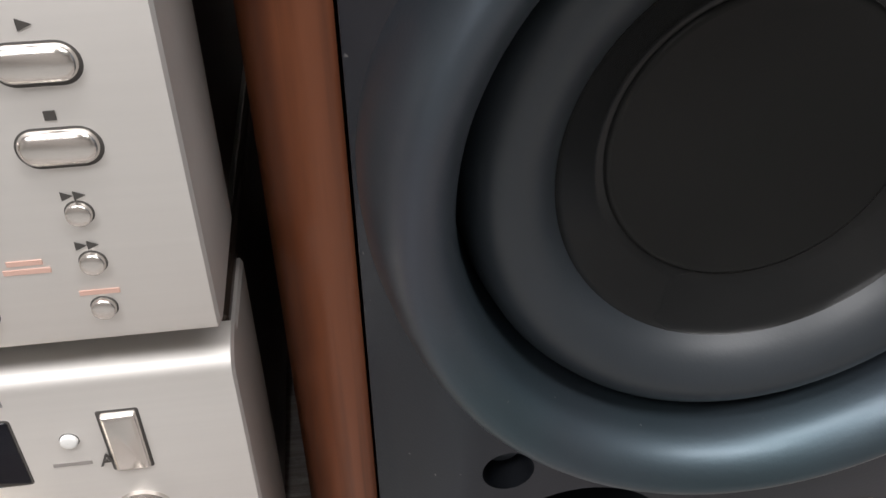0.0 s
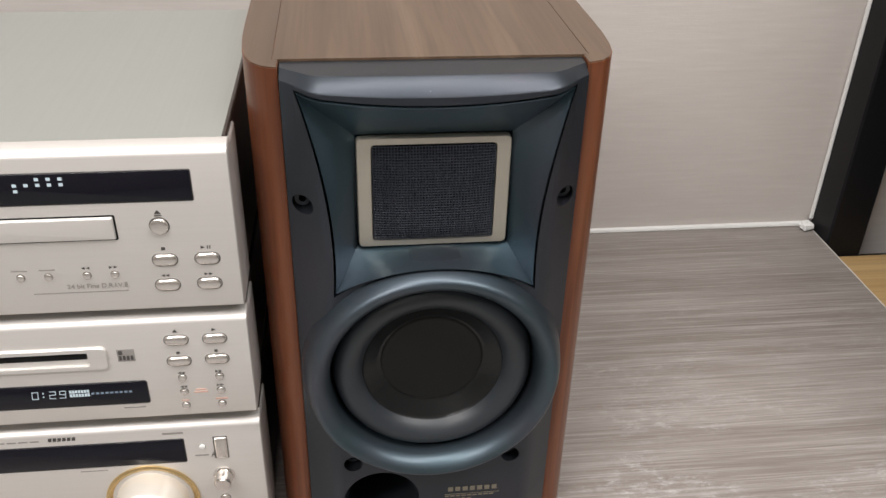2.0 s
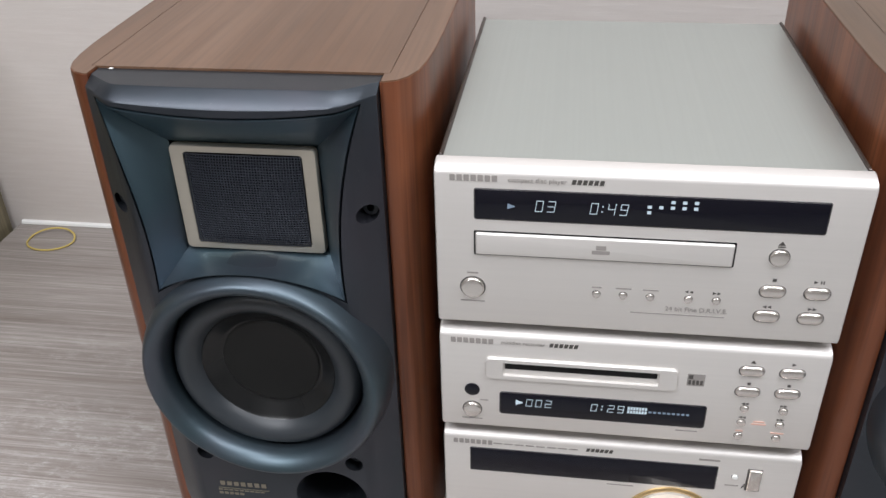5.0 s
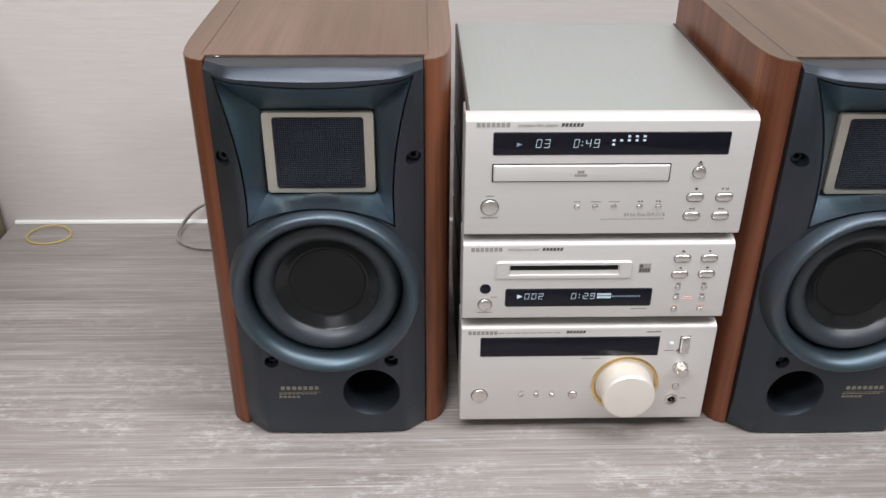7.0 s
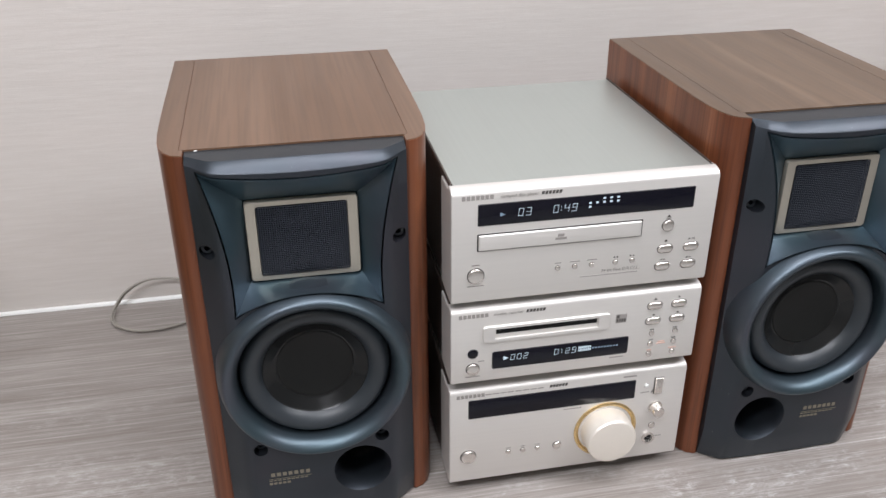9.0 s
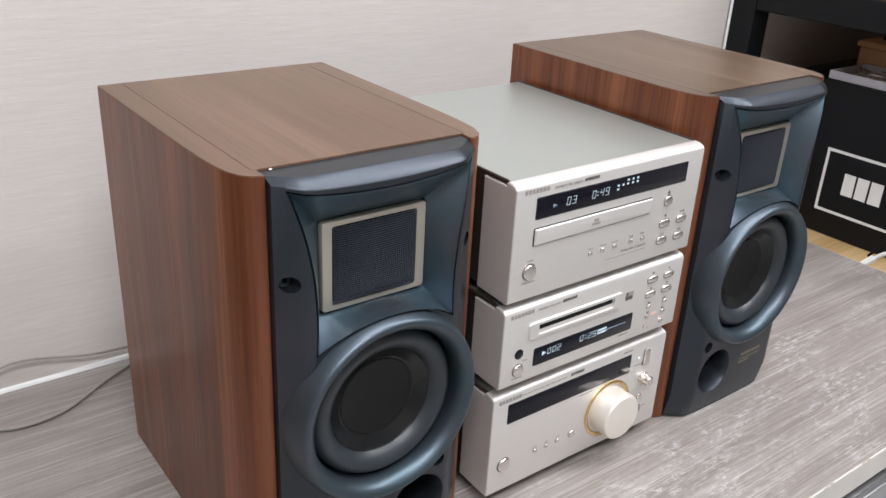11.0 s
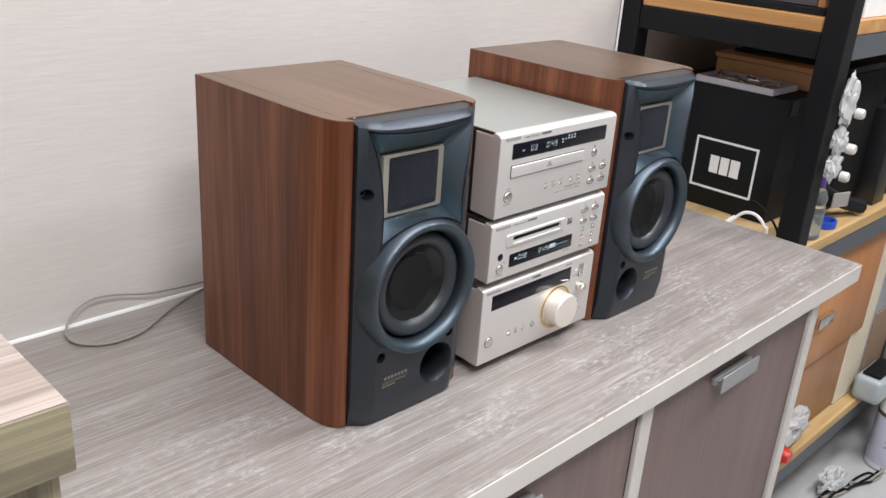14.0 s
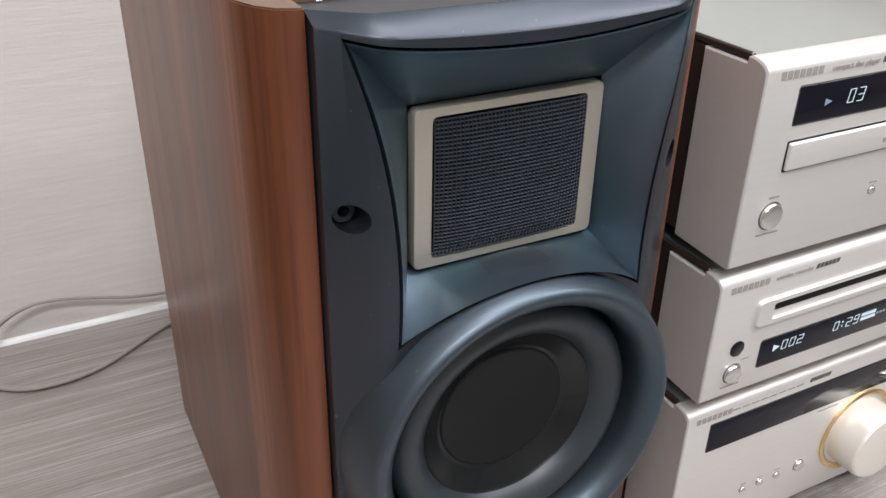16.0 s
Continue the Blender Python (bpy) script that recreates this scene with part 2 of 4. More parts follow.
def loft(loops, bm=None, caps=(True, True), closed=True):
    """Joins loops of equal length into a skin."""
    bm = bm or bmesh.new()
    rows = [[bm.verts.new(p) for p in loop] for loop in loops]
    n = len(rows[0])
    for a, b in zip(rows, rows[1:]):
        for i in range(n if closed else n - 1):
            k = (i + 1) % n
            bm.faces.new((a[i], a[k], b[k], b[i]))
    if caps[0]:
        bm.faces.new(rows[0][::-1])
    if caps[1]:
        bm.faces.new(rows[-1])
    return bm


def lathe(profile, cx=0.0, cz=0.0, seg=64, bm=None, cy=0.0, ends=(False, False)):
    """Turns (radius, y) pairs round an axis along y."""
    bm = bm or bmesh.new()
    loops = [[(cx + r * math.cos(a), cy + y, cz + r * math.sin(a)) for a in (2 * math.pi * i / seg for i in range(seg))] for r, y in profile]
    return loft(loops, bm, ends)


def lathe_z(profile, cx=0.0, cy=0.0, seg=32, bm=None, ends=(True, True)):
    """Turns (radius, z) pairs round an upright axis."""
    bm = bm or bmesh.new()
    loops = [[(cx + r * math.cos(a), cy + r * math.sin(a), z) for a in (2 * math.pi * i / seg for i in range(seg))] for r, z in profile]
    return loft(loops, bm, ends)


def rounded(w, h, r, seg=6):
    """Outline of a rounded rectangle in x and z round its centre."""
    out = []
    for sx, sz, a0 in ((1, 1, 0), (-1, 1, 90), (-1, -1, 180), (1, -1, 270)):
        for i in range(seg + 1):
            a = radians(a0 + 90 * i / seg)
            out.append((sx * (w / 2 - r) + r * math.cos(a), sz * (h / 2 - r) + r * math.sin(a)))
    return out


def pad(cx, cz, w, h, r, y_back, y_front, soft=0.0008, bm=None, seg=6):
    """A rounded button or plate that stands out from a front, towards -y."""
    rows = []
    for inset, y in ((0, y_back), (0, y_front + soft), (soft * 0.35, y_front + soft * 0.35), (soft, y_front)):
        q = rounded(w - 2 * inset, h - 2 * inset, max(r - inset, 0.0002), seg)
        rows.append([(cx + a, y, cz + b) for a, b in q])
    return loft(rows, bm)


def flat(points, y, bm=None, depth=0.0004):
    """A thin printed or set-in shape on a front, from (x, z) pairs."""
    return loft([[(x, y + depth, z) for x, z in points], [(x, y, z) for x, z in points]], bm)


def bar(x0, x1, z0, z1, y, bm=None):
    return flat([(x0, z0), (x1, z0), (x1, z1), (x0, z1)], y, bm)


def tube(points, radius, seg=8, bm=None):
    """A cable along smooth points."""
    pts = [Vector(p) for p in points]
    fine = []
    for i in range(len(pts) - 1):
        p0, p1, p2, p3 = pts[max(i - 1, 0)], pts[i], pts[i + 1], pts[min(i + 2, len(pts) - 1)]
        for k in range(6):
            t = k / 6
            fine.append(0.5 * (2 * p1 + (p2 - p0) * t + (2 * p0 - 5 * p1 + 4 * p2 - p3) * t * t + (3 * p1 - p0 - 3 * p2 + p3) * t ** 3))
    fine.append(pts[-1])
    loops = []
    up = Vector((0, 0, 1))
    for i, p in enumerate(fine):
        d = (fine[min(i + 1, len(fine) - 1)] - fine[max(i - 1, 0)]).normalized()
        side = d.cross(up)
        side = side.normalized() if side.length > 1e-4 else Vector((1, 0, 0))
        v = side.cross(d)
        loops.append([p + radius * (math.cos(a) * side + math.sin(a) * v) for a in (2 * math.pi * k / seg for k in range(seg))])
    return loft(loops, bm)


def cut(ob, *cutters):
    """Cuts bmeshes out of a mesh object for good."""
    for bm in cutters:
        bmesh.ops.recalc_face_normals(bm, faces=bm.faces)
        me = bpy.data.meshes.new("cutter")
        bm.to_mesh(me)
        bm.free()
        tool = new("cutter", me)
        tool.parent = ob.parent
        mod = ob.modifiers.new("cut", "BOOLEAN")
        mod.object, mod.operation, mod.solver = tool, "DIFFERENCE", "EXACT"
        bpy.context.view_layer.update()
        done = bpy.data.meshes.new_from_object(ob.evaluated_get(bpy.context.evaluated_depsgraph_get()))
        ob.modifiers.clear()
        bpy.data.objects.remove(tool)
        ob.data = done
    b = bmesh.new()
    b.from_mesh(ob.data)
    finish(b, 30)
    b.to_mesh(ob.data)
    b.free()


SEG = {"0": "abcdef", "1": "bc", "2": "abged", "3": "abgcd", "4": "fgbc", "5": "afgcd", "6": "afgedc", "7": "abc", "8": "abcdefg", "9": "abcdfg"}


def digit(ch, x, z, w, h, y, bm):
    """A seven-bar display digit, its lower left corner at x, z."""
    t = w * 0.17
    place = {"a": (0, w, h - t, h), "d": (0, w, 0, t), "g": (0, w, h / 2 - t / 2, h / 2 + t / 2), "f": (0, t, h / 2, h), "b": (w - t, w, h / 2, h), "e": (0, t, 0, h / 2), "c": (w - t, w, 0, h / 2)}
    for s in SEG[ch]:
        x0, x1, z0, z1 = place[s]
        gap = t * 0.25
        q = [(x0 + gap, z0 + gap), (x1 - gap, z0 + gap), (x1 - gap, z1 - gap), (x0 + gap, z1 - gap)]
        flat([(x + a + b * 0.12, z + b) for a, b in q], y, bm)
    return bm


def lettering(name, text, size, cx, cz, y, material, parent, align="LEFT"):
    cu = bpy.data.curves.new("letters", "FONT")
    cu.body, cu.size, cu.align_x, cu.extrude = text, size, align, 0.0001
    ob = new("letters", cu)
    me = bpy.data.meshes.new_from_object(ob.evaluated_get(bpy.context.evaluated_depsgraph_get()))
    bpy.data.objects.remove(ob)
    me.transform(Matrix.Translation((cx, y, cz)) @ pose(0, 0, 0, 90))
    me.materials.clear()
    me.materials.append(material)
    out = new(name, me)
    out.parent = parent
    return out


# ---- the room ----
def structure(name, bm, material, label, smooth=0):
    return tagged(part(name, bm, material, None, "", smooth), label, name.split("_")[0], "", "structure")


structure("wall_north", box(-2.6, 3.4, WALL_Y, WALL_Y + 0.1, 0, CEIL), M_WALL, "beige textured wallpaper wall with fine horizontal streaks")
structure("wall_south", box(-2.6, 3.4, -3.1, -3.0, 0, CEIL), M_ROOM, "plain painted wall closing the room")
structure("wall_west", box(-2.7, -2.6, -3.1, WALL_Y + 0.1, 0, CEIL), M_ROOM, "plain painted wall closing the room")
structure("wall_east", box(3.4, 3.5, -3.1, WALL_Y + 0.1, 0, CEIL), M_ROOM, "plain painted wall closing the room")
structure("floor", box(-2.7, 3.5, -3.1, WALL_Y + 0.1, -0.1, 0), M_FLOOR, "pale grey glossy tiled floor")
structure("ceiling", box(-2.7, 3.5, -3.1, WALL_Y + 0.1, CEIL, CEIL + 0.1), M_CEIL, "plain white ceiling")


# ---- the desk ----
DX0, DX1, DY0, DY1 = -0.648, 0.676, -0.150, 0.393
desk = thing("desk", (0, 0, 0), "grey-brown streaked laminate desk with pale edge band and cupboard doors", "desk")
top = part("desktop", box(DX0, DX1 - 0.002, DY0 + 0.002, DY1, DESK - 0.029, DESK, 0.0006, 1), M_DESK, desk, "scuffed grey-brown wood-print laminate top")
part("edge_band", box(DX0, DX1, DY0, DY0 + 0.002, DESK - 0.030, DESK - 0.0005, 0.0006, 1), M_EDGE, desk, "pale edge band, chipped")
part("edge_band", box(DX1 - 0.002, DX1, DY0 + 0.002, DY1, DESK - 0.030, DESK - 0.0005, 0.0006, 1), M_EDGE, desk, "pale edge band")
for x in (-0.63, -0.43, 0.064, 0.552):
    panel = part("upright_panel", box(x, x + 0.02, DY0 + 0.024, DY1, 0.02, DESK - 0.030), M_DOOR, desk)
    part("edge_band", box(x - 0.003, x + 0.023, DY0 + 0.016, DY0 + 0.0235, 0.02, DESK - 0.0305, 0.001, 1), M_EDGE, panel, "pale edge band")
for x0, x1 in ((-0.61, -0.43), (-0.41, 0.064), (0.084, 0.552)):
    door = part("cupboard_door", box(x0 + 0.006, x1 - 0.006, DY0 + 0.022, DY0 + 0.04, 0.03, DESK - 0.034, 0.0008, 1), M_DOOR, desk, "red-brown wood-print door")
    hx = x0 + 0.43 * (x1 - x0) - 0.045
    hb = box(hx, hx + 0.105, DY0 + 0.012, DY0 + 0.0218, 0.672, 0.684, 0.003)
    box(hx, hx + 0.105, DY0 + 0.002, DY0 + 0.006, 0.664, 0.690, 0.0018, 2, hb)
    box(hx + 0.004, hx + 0.101, DY0 + 0.005, DY0 + 0.014, 0.674, 0.681, 0, 1, hb)
    part("handle", hb, M_SATIN, door, "flat brushed metal pull handle")
part("back_board", box(-0.609, 0.5515, DY1 - 0.012, DY1 - 0.002, 0.03, DESK - 0.04), M_DOOR, desk)
part("plinth", box(-0.62, 0.57, DY0 + 0.06, DY1 - 0.02, 0, 0.0195), M_DOOR, desk)
structure("trim", tube([(-0.645, WALL_Y - 0.003, DESK + 0.001), (-0.4, WALL_Y - 0.0028, DESK + 0.0006), (0.3, WALL_Y - 0.003, DESK + 0.0013), (0.674, WALL_Y - 0.003, DESK + 0.001)], 0.0034), M_WHITE, "white caulk bead between desk and wall", 40)


# ---- loudspeakers ----
WZ = 0.1645
LIFT = 0.0145  # the cabinet starts this far above its drawing origin


def baffle_y(x):
    """Depth of the front: nearly flat, with a slanted facet down each side."""
    a = abs(x)
    y = -0.0105 + 0.0012 * (min(a, 0.056) / 0.056) ** 2
    if a > 0.056:
        t = min(a, 0.064) - 0.056
        y += 0.05 * t + 0.75 / 0.016 * t * t
    return y + 0.8 * max(0.0, a - 0.064)


def horn_outline(off=0.0, n=18):
    """The tweeter horn's edge, x and z, clockwise from the upper left; off shrinks it."""
    arc, az = 0.0946 + off, 0.1436

    def side(t):
        return 0.070 - 0.0373 * t + 0.0228 * t * t - off

    zt, xb = 0.336 - off, side(1.0)
    zb = az + math.sqrt(arc ** 2 - xb ** 2)
    pts = [[], [], [], []]
    for i in range(n):
        u = i / n
        x = -side(0) + 2 * side(0) * u
        pts[0].append((x, zt - 0.006 * (1 - (x / 0.07) ** 2)))
        pts[1].append((side(u), zt - 0.0 + (zb - zt) * u))
        x = xb - 2 * xb * u
        pts[2].append((x, az + math.sqrt(arc ** 2 - x * x)))
        pts[3].append((-side(1 - u), zb + (zt - zb) * u))
    return [p for q in pts for p in q]


def inner_outline(w, h, cz, n=18):
    x, z = w / 2, h / 2
    c = [(-x, cz + z), (x, cz + z), (x, cz - z), (-x, cz - z)]
    return [(c[k][0] + (c[(k + 1) % 4][0] - c[k][0]) * i / n, c[k][1] + (c[(k + 1) % 4][1] - c[k][1]) * i / n) for k in range(4) for i in range(n)]


def side_panel_plan(s):
    q = [(0.0805, 0.2540), (0.0990, 0.2540), (0.0990, 0.14), (0.0988, 0.09), (0.0982, 0.06), (0.0968, 0.040), (0.0946, 0.027), (0.0910, 0.018), (0.0860, 0.0125), (0.0795, 0.0095), (0.0775, 0.0100), (0.0775, 0.021), (0.0805, 0.0215)]
    return [(s * x, y) for x, y in q]


def loudspeaker(at, port_side, label, veneer):
    sp = thing("loudspeaker", at, label, "speaker", "pair of bookshelf speakers")
    h = 0.343
    for s in (-1, 1):
        q = side_panel_plan(s)
        bm = loft([[(x, y, z) for x, y in q] for z in (LIFT + 0.001, LIFT + 0.0025, h - 0.0012, h)])
        part("side_panel", bm, M_SIDE, sp, "walnut-veneer side panel with a rounded front edge", 45)
        cap = [(s * 0.0808, 0.2538), (s * 0.0987, 0.2538), *[(s * (x - 0.0004), y + 0.0003) for x, y in [(0.0990, 0.14), (0.0988, 0.09), (0.0982, 0.06), (0.0968, 0.040), (0.0946, 0.027), (0.0910, 0.018), (0.0860, 0.0125), (0.0795, 0.0098)]], (s * 0.0779, 0.0105), (s * 0.0779, 0.0213), (s * 0.0808, 0.0218)]
        part("top_edge_veneer", loft([[(x, y, z) for x, y in cap] for z in (h, h + 0.0006)]), veneer, sp, "walnut top edge, worn pale at the rim", 0)
    part("top_panel", box(-0.0804, 0.0804, 0.0219, 0.2540, h - 0.016, h + 0.0006), veneer, sp, "walnut-veneer top with straight grain")
    part("bottom_panel", box(-0.080, 0.080, 0.031, 0.2540, LIFT + 0.001, LIFT + 0.016), M_SIDE, sp)
    part("back_panel", box(-0.080, 0.080, 0.2420, 0.2520, LIFT + 0.0165, h - 0.0165), M_BLACK, sp)
    # front moulding
    cols = []
    for i in range(49):
        x = -0.0768 + 0.1536 * i / 48
        u = x / 0.0768
        f = baffle_y(x)
        c = 0.004 + 0.004 * (1 - u * u)
        prof = [(0.030, LIFT + 0.0005), (f + 0.007, LIFT + 0.0005), (f + 0.0048, LIFT + 0.003), (f, 0.044), (f, 0.06), (f, 0.11), (f, 0.24), (f, h - c - 0.001), (f + 0.0006, h - c), (f + 0.0075, h - 0.0012), (f + 0.0085, h - 0.0006), (0.0215, h - 0.0006), (0.030, h - 0.0170)]
        cols.append([(x, y, z) for y, z in prof])
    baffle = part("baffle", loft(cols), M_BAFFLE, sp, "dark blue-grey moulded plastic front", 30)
    o = horn_outline(0.0)
    horn_cut = loft([[(x, y, z) for x, z in o] for y in (-0.03, 0.024)])
    panel_cut = loft([[(x, y, z) for x, z in ((-0.058, LIFT + 0.006), (0.058, LIFT + 0.006), (0.060, 0.03), (0.060, 0.125), (-0.060, 0.125), (-0.060, 0.03))] for y in (-0.03, -0.0093)])
    px, pz = port_side * 0.0318, 0.0632
    cutters = [horn_cut, lathe([(0.0700, -0.03), (0.0700, 0.04)], 0, WZ, 96, None, 0, (True, True)), lathe([(0.0285, -0.02), (0.0236, -0.0085), (0.0216, -0.004), (0.0208, 0.005), (0.0206, 0.032)], px, pz, 48, None, 0, (True, True))]
    holes = [(-0.0692, 0.2742), (0.0692, 0.2742), (-0.049, 0.0958), (0.049, 0.0958)]
    for x, z in holes:
        cutters.append(lathe([(0.0060, -0.02), (0.0052, 0.012)], x, z, 24, None, 0, (True, True)))
    cut(baffle, panel_cut, *cutters)
    for x, z in holes:
        part("fixing_socket", lathe([(0.0062, 0.0118), (0.0046, 0.0118), (0.0042, 0.004), (0.0022, 0.004), (0.0022, 0.011)], x, z, 20, None, baffle_y(x) + 0.003), M_RUBBER, baffle, "round black grille-peg socket", 40)
    part("port_tube", lathe([(0.0214, 0.0290), (0.0200, 0.034), (0.0190, 0.10), (0.001, 0.10)], px, pz, 40), M_BLACK, sp, "deep black bass-reflex tube")
    # horn
    n = 18
    a, b = horn_outline(0.0012, n), inner_outline(0.083, 0.066, 0.273, n)

    def rim(i, x):
        lip = 0.0045 * max(0.0, 1 - (x / 0.0555) ** 2) if 2 * n <= i <= 3 * n else 0.0
        return baffle_y(x) - lip

    loops = [[(x, baffle_y(x) + 0.010, z) for x, z in a], [(x, rim(i, x) + 0.0008, z) for i, (x, z) in enumerate(a)]]
    for s in (0.012, 0.04, 0.2, 0.4, 0.6, 0.8, 0.92, 1.0):
        loops.append([(p[0] + (q[0] - p[0]) * s, rim(i, p[0]) * (1 - s) + 0.0125 * s - 0.0003 * (s == 0.012) - 0.0008 * math.sin(math.pi * s), p[1] + (q[1] - p[1]) * s) for i, (p, q) in enumerate(zip(a, b))])
    loops.append([(x, 0.020, z) for x, z in b])
    horn = part("tweeter_horn", loft(loops, None, (False, True)), M_HORN, sp, "flared horn round the tweeter, blue-grey sheen put into its colour", 34)
    fr = [[(x, y, 0.273 + z) for x, z in rounded(w, hh, r)] for w, hh, r, y in ((0.0815, 0.0645, 0.003, 0.0135), (0.0815, 0.0645, 0.003, 0.0095), (0.0805, 0.0635, 0.0026, 0.0088), (0.0665, 0.0570, 0.0022, 0.0088), (0.0655, 0.0560, 0.002, 0.0096), (0.0655, 0.0560, 0.002, 0.0135))]
    tf = part("tweeter_frame", loft(fr, None, (False, False)), M_FRAME, sp, "champagne metal tweeter frame", 40)
    gb = bmesh.new()

    def bulge(x, z):
        return 0.0088 - 0.0030 * max(0, 1 - (x / 0.034) ** 4) * max(0, 1 - (z / 0.029) ** 4)

    for i in range(41):
        x = -0.0322 + 0.0644 * i / 40
        loft([[(x + d, bulge(x, z) + e, 0.273 + z) for d, e in ((-0.00033, 0.0003), (0, -0.0004), (0.00033, 0.0003))] for z in (-0.0275, -0.023, -0.015, 0, 0.015, 0.023, 0.0275)], gb)
    for i in range(36):
        z = -0.0272 + 0.0544 * i / 35
        loft([[(x, bulge(x, z) + e, 0.273 + z + d) for d, e in ((-0.00033, 0.0003), (0, -0.0004), (0.00033, 0.0003))] for x in (-0.0325, -0.028, -0.018, 0, 0.018, 0.028, 0.0325)], gb)
    tagged(part("grille_mesh", gb, M_WIRE, tf, "fine black wire mesh", 0), kind="stuff")
    part("tweeter_back", box(-0.033, 0.033, 0.0128, 0.0138, 0.245, 0.301), M_BLACK, tf)
    # woofer
    ring = lathe([(0.0764, 0.008), (0.0758, -0.0030), (0.0745, -0.0100), (0.0730, -0.0155), (0.0714, -0.0192), (0.0700, -0.0209), (0.0686, -0.0214), (0.0672, -0.0211), (0.0650, -0.0197), (0.0630, -0.0177), (0.0614, -0.0152), (0.0606, -0.0126), (0.0602, -0.0095), (0.0600, -0.002), (0.0597, 0.012)], 0, WZ, 112)
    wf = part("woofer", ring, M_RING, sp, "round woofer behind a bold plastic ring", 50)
    part("surround", lathe([(0.0594, 0.010), (0.0590, 0.0015), (0.0578, -0.0045), (0.0560, -0.0078), (0.0535, -0.0098), (0.0508, -0.0102), (0.0480, -0.0094), (0.0452, -0.0076), (0.0428, -0.0052), (0.0412, -0.0026)], 0, WZ, 96), M_RUBBER, wf, "half-roll rubber surround", 60)
    cone = [(0.0414, -0.0030)]
    for k in range(7):
        r, y = 0.0406 - 0.0013 * k, -0.0020 + 0.0008 * k
        cone += [(r, y), (r - 0.0010, y + 0.00055)]
    part("cone", lathe(cone + [(0.0304, 0.0038)], 0, WZ, 96), M_CONE, wf, "dark glossy cone with fine moulded rings", 60)
    part("dust_cap", lathe([(0.0306, 0.0042), (0.0302, 0.0034), (0.0296, 0.0031), (0.0288, 0.0034), (0.024, 0.0046), (0.014, 0.0062), (0.0005, 0.0068)], 0, WZ, 72, None, 0, (False, True)), M_CAP, wf, "black concave dust cap", 60)
    # marks
    lx = -port_side * 0.027
    yb = -0.0098
    gb = bmesh.new()
    for k in range(7):
        x = lx - 0.0165 + 0.0047 * k
        bar(x, x + 0.0031, 0.0672, 0.0706, yb, gb)
    tagged(part("maker_mark", gb, M_INKGOLD, baffle, "small gold maker's mark", 0), kind="stuff")
    gb = bar(lx - 0.0185, lx + 0.0165, 0.0644, 0.0646, yb)
    for k in range(9):
        bar(lx - 0.0185 + 0.0036 * k, lx - 0.0158 + 0.0036 * k, 0.0624, 0.0632, yb, gb)
    for k in range(5):
        bar(lx - 0.0185 + 0.0036 * k, lx - 0.0159 + 0.0036 * k, 0.0588, 0.0606, yb, gb)
    tagged(part("small_print", gb, M_INKGOLD, baffle, "tiny gold print", 0), kind="stuff")
    return sp


left_speaker = loudspeaker((-0.2113, 0.004, DESK - LIFT), 1, "walnut two-way bookshelf speaker with dark blue-grey front, port beside mark", M_TOP)
right_speaker = loudspeaker((0.2088, -0.003, DESK - LIFT), -1, "walnut two-way bookshelf speaker with dark front, standing against silver stack", M_TOPGREYER)


# ---- stacked hi-fi units ----
FY = -0.006


def hifi_unit(name, at, height, label, depth=0.228, half=0.105, silver_top=False, feet=0.006):
    u = thing(name, (at[0], at[1], at[2] - LIFT), label, "stereo unit", "stacked hi-fi units")
    z0, z1 = 0.0, height
    prof = [(0.031, z0 + 0.0015), (0.0, z0), (FY + 0.0022, z0), (FY + 0.0006, z0 + 0.0008), (FY, z0 + 0.0026), (FY, z1 - 0.0052), (FY + 0.0006, z1 - 0.0036), (FY + 0.0020, z1 - 0.0021), (FY + 0.0045, z1 - 0.0009), (FY + 0.0075, z1 - 0.0002), (FY + 0.0095, z1), (0.0045, z1), (0.0047, z1 - 0.003), (0.031, z1 - 0.003)]
    cols = []
    for x, inset in ((-half, 0.0008), (-half + 0.0006, 0.0), (half - 0.0006, 0.0), (half, 0.0008)):
        cy, cz = 0.012, (z0 + z1) / 2
        cols.append([(x, y + (inset if y < cy else -inset), z + (inset if z < cz else -inset)) for y, z in prof])
    part("front_panel", loft(cols), M_ALU, u, "champagne-silver brushed aluminium front", 25)
    part("chassis", box(-half + 0.0040, half - 0.0040, 0.0312, depth, z0 + 0.002, z1 - 0.003, 0.001, 1), M_CHASSIS, u, "dark bronze metal case")
    part("top_cover", box(-half + 0.0036, half - 0.0036, 0.0048, depth + 0.001, z1 - 0.0028, z1 - 0.00005), M_PLATE, u, "plain silver metal top cover")
    for s in (-1, 1):
        e0, e1 = sorted((s * (half - 0.0035), s * (half - 0.0012)))
        fl = box(e0, e1, 0.0050, depth + 0.004, z1 - 0.0026, z1 + 0.0008, 0.0006, 1)
        e0, e1 = sorted((s * (half - 0.0033), s * (half - 0.0012)))
        box(e0, e1, 0.0315, depth + 0.004, 0.004, z1 - 0.0027, 0, 1, fl)
        part("side_flange", fl, M_CHASSIS, u, "dark bronze side cheek")
    for x in (-0.08, 0.08):
        for y in (0.02, depth - 0.03):
            part("foot", lathe_z([(0.008, -feet), (0.009, -feet + 0.001), (0.009, 0.0018)], x, y, 20), M_BLACK, u, "short black rubber foot")
    return u


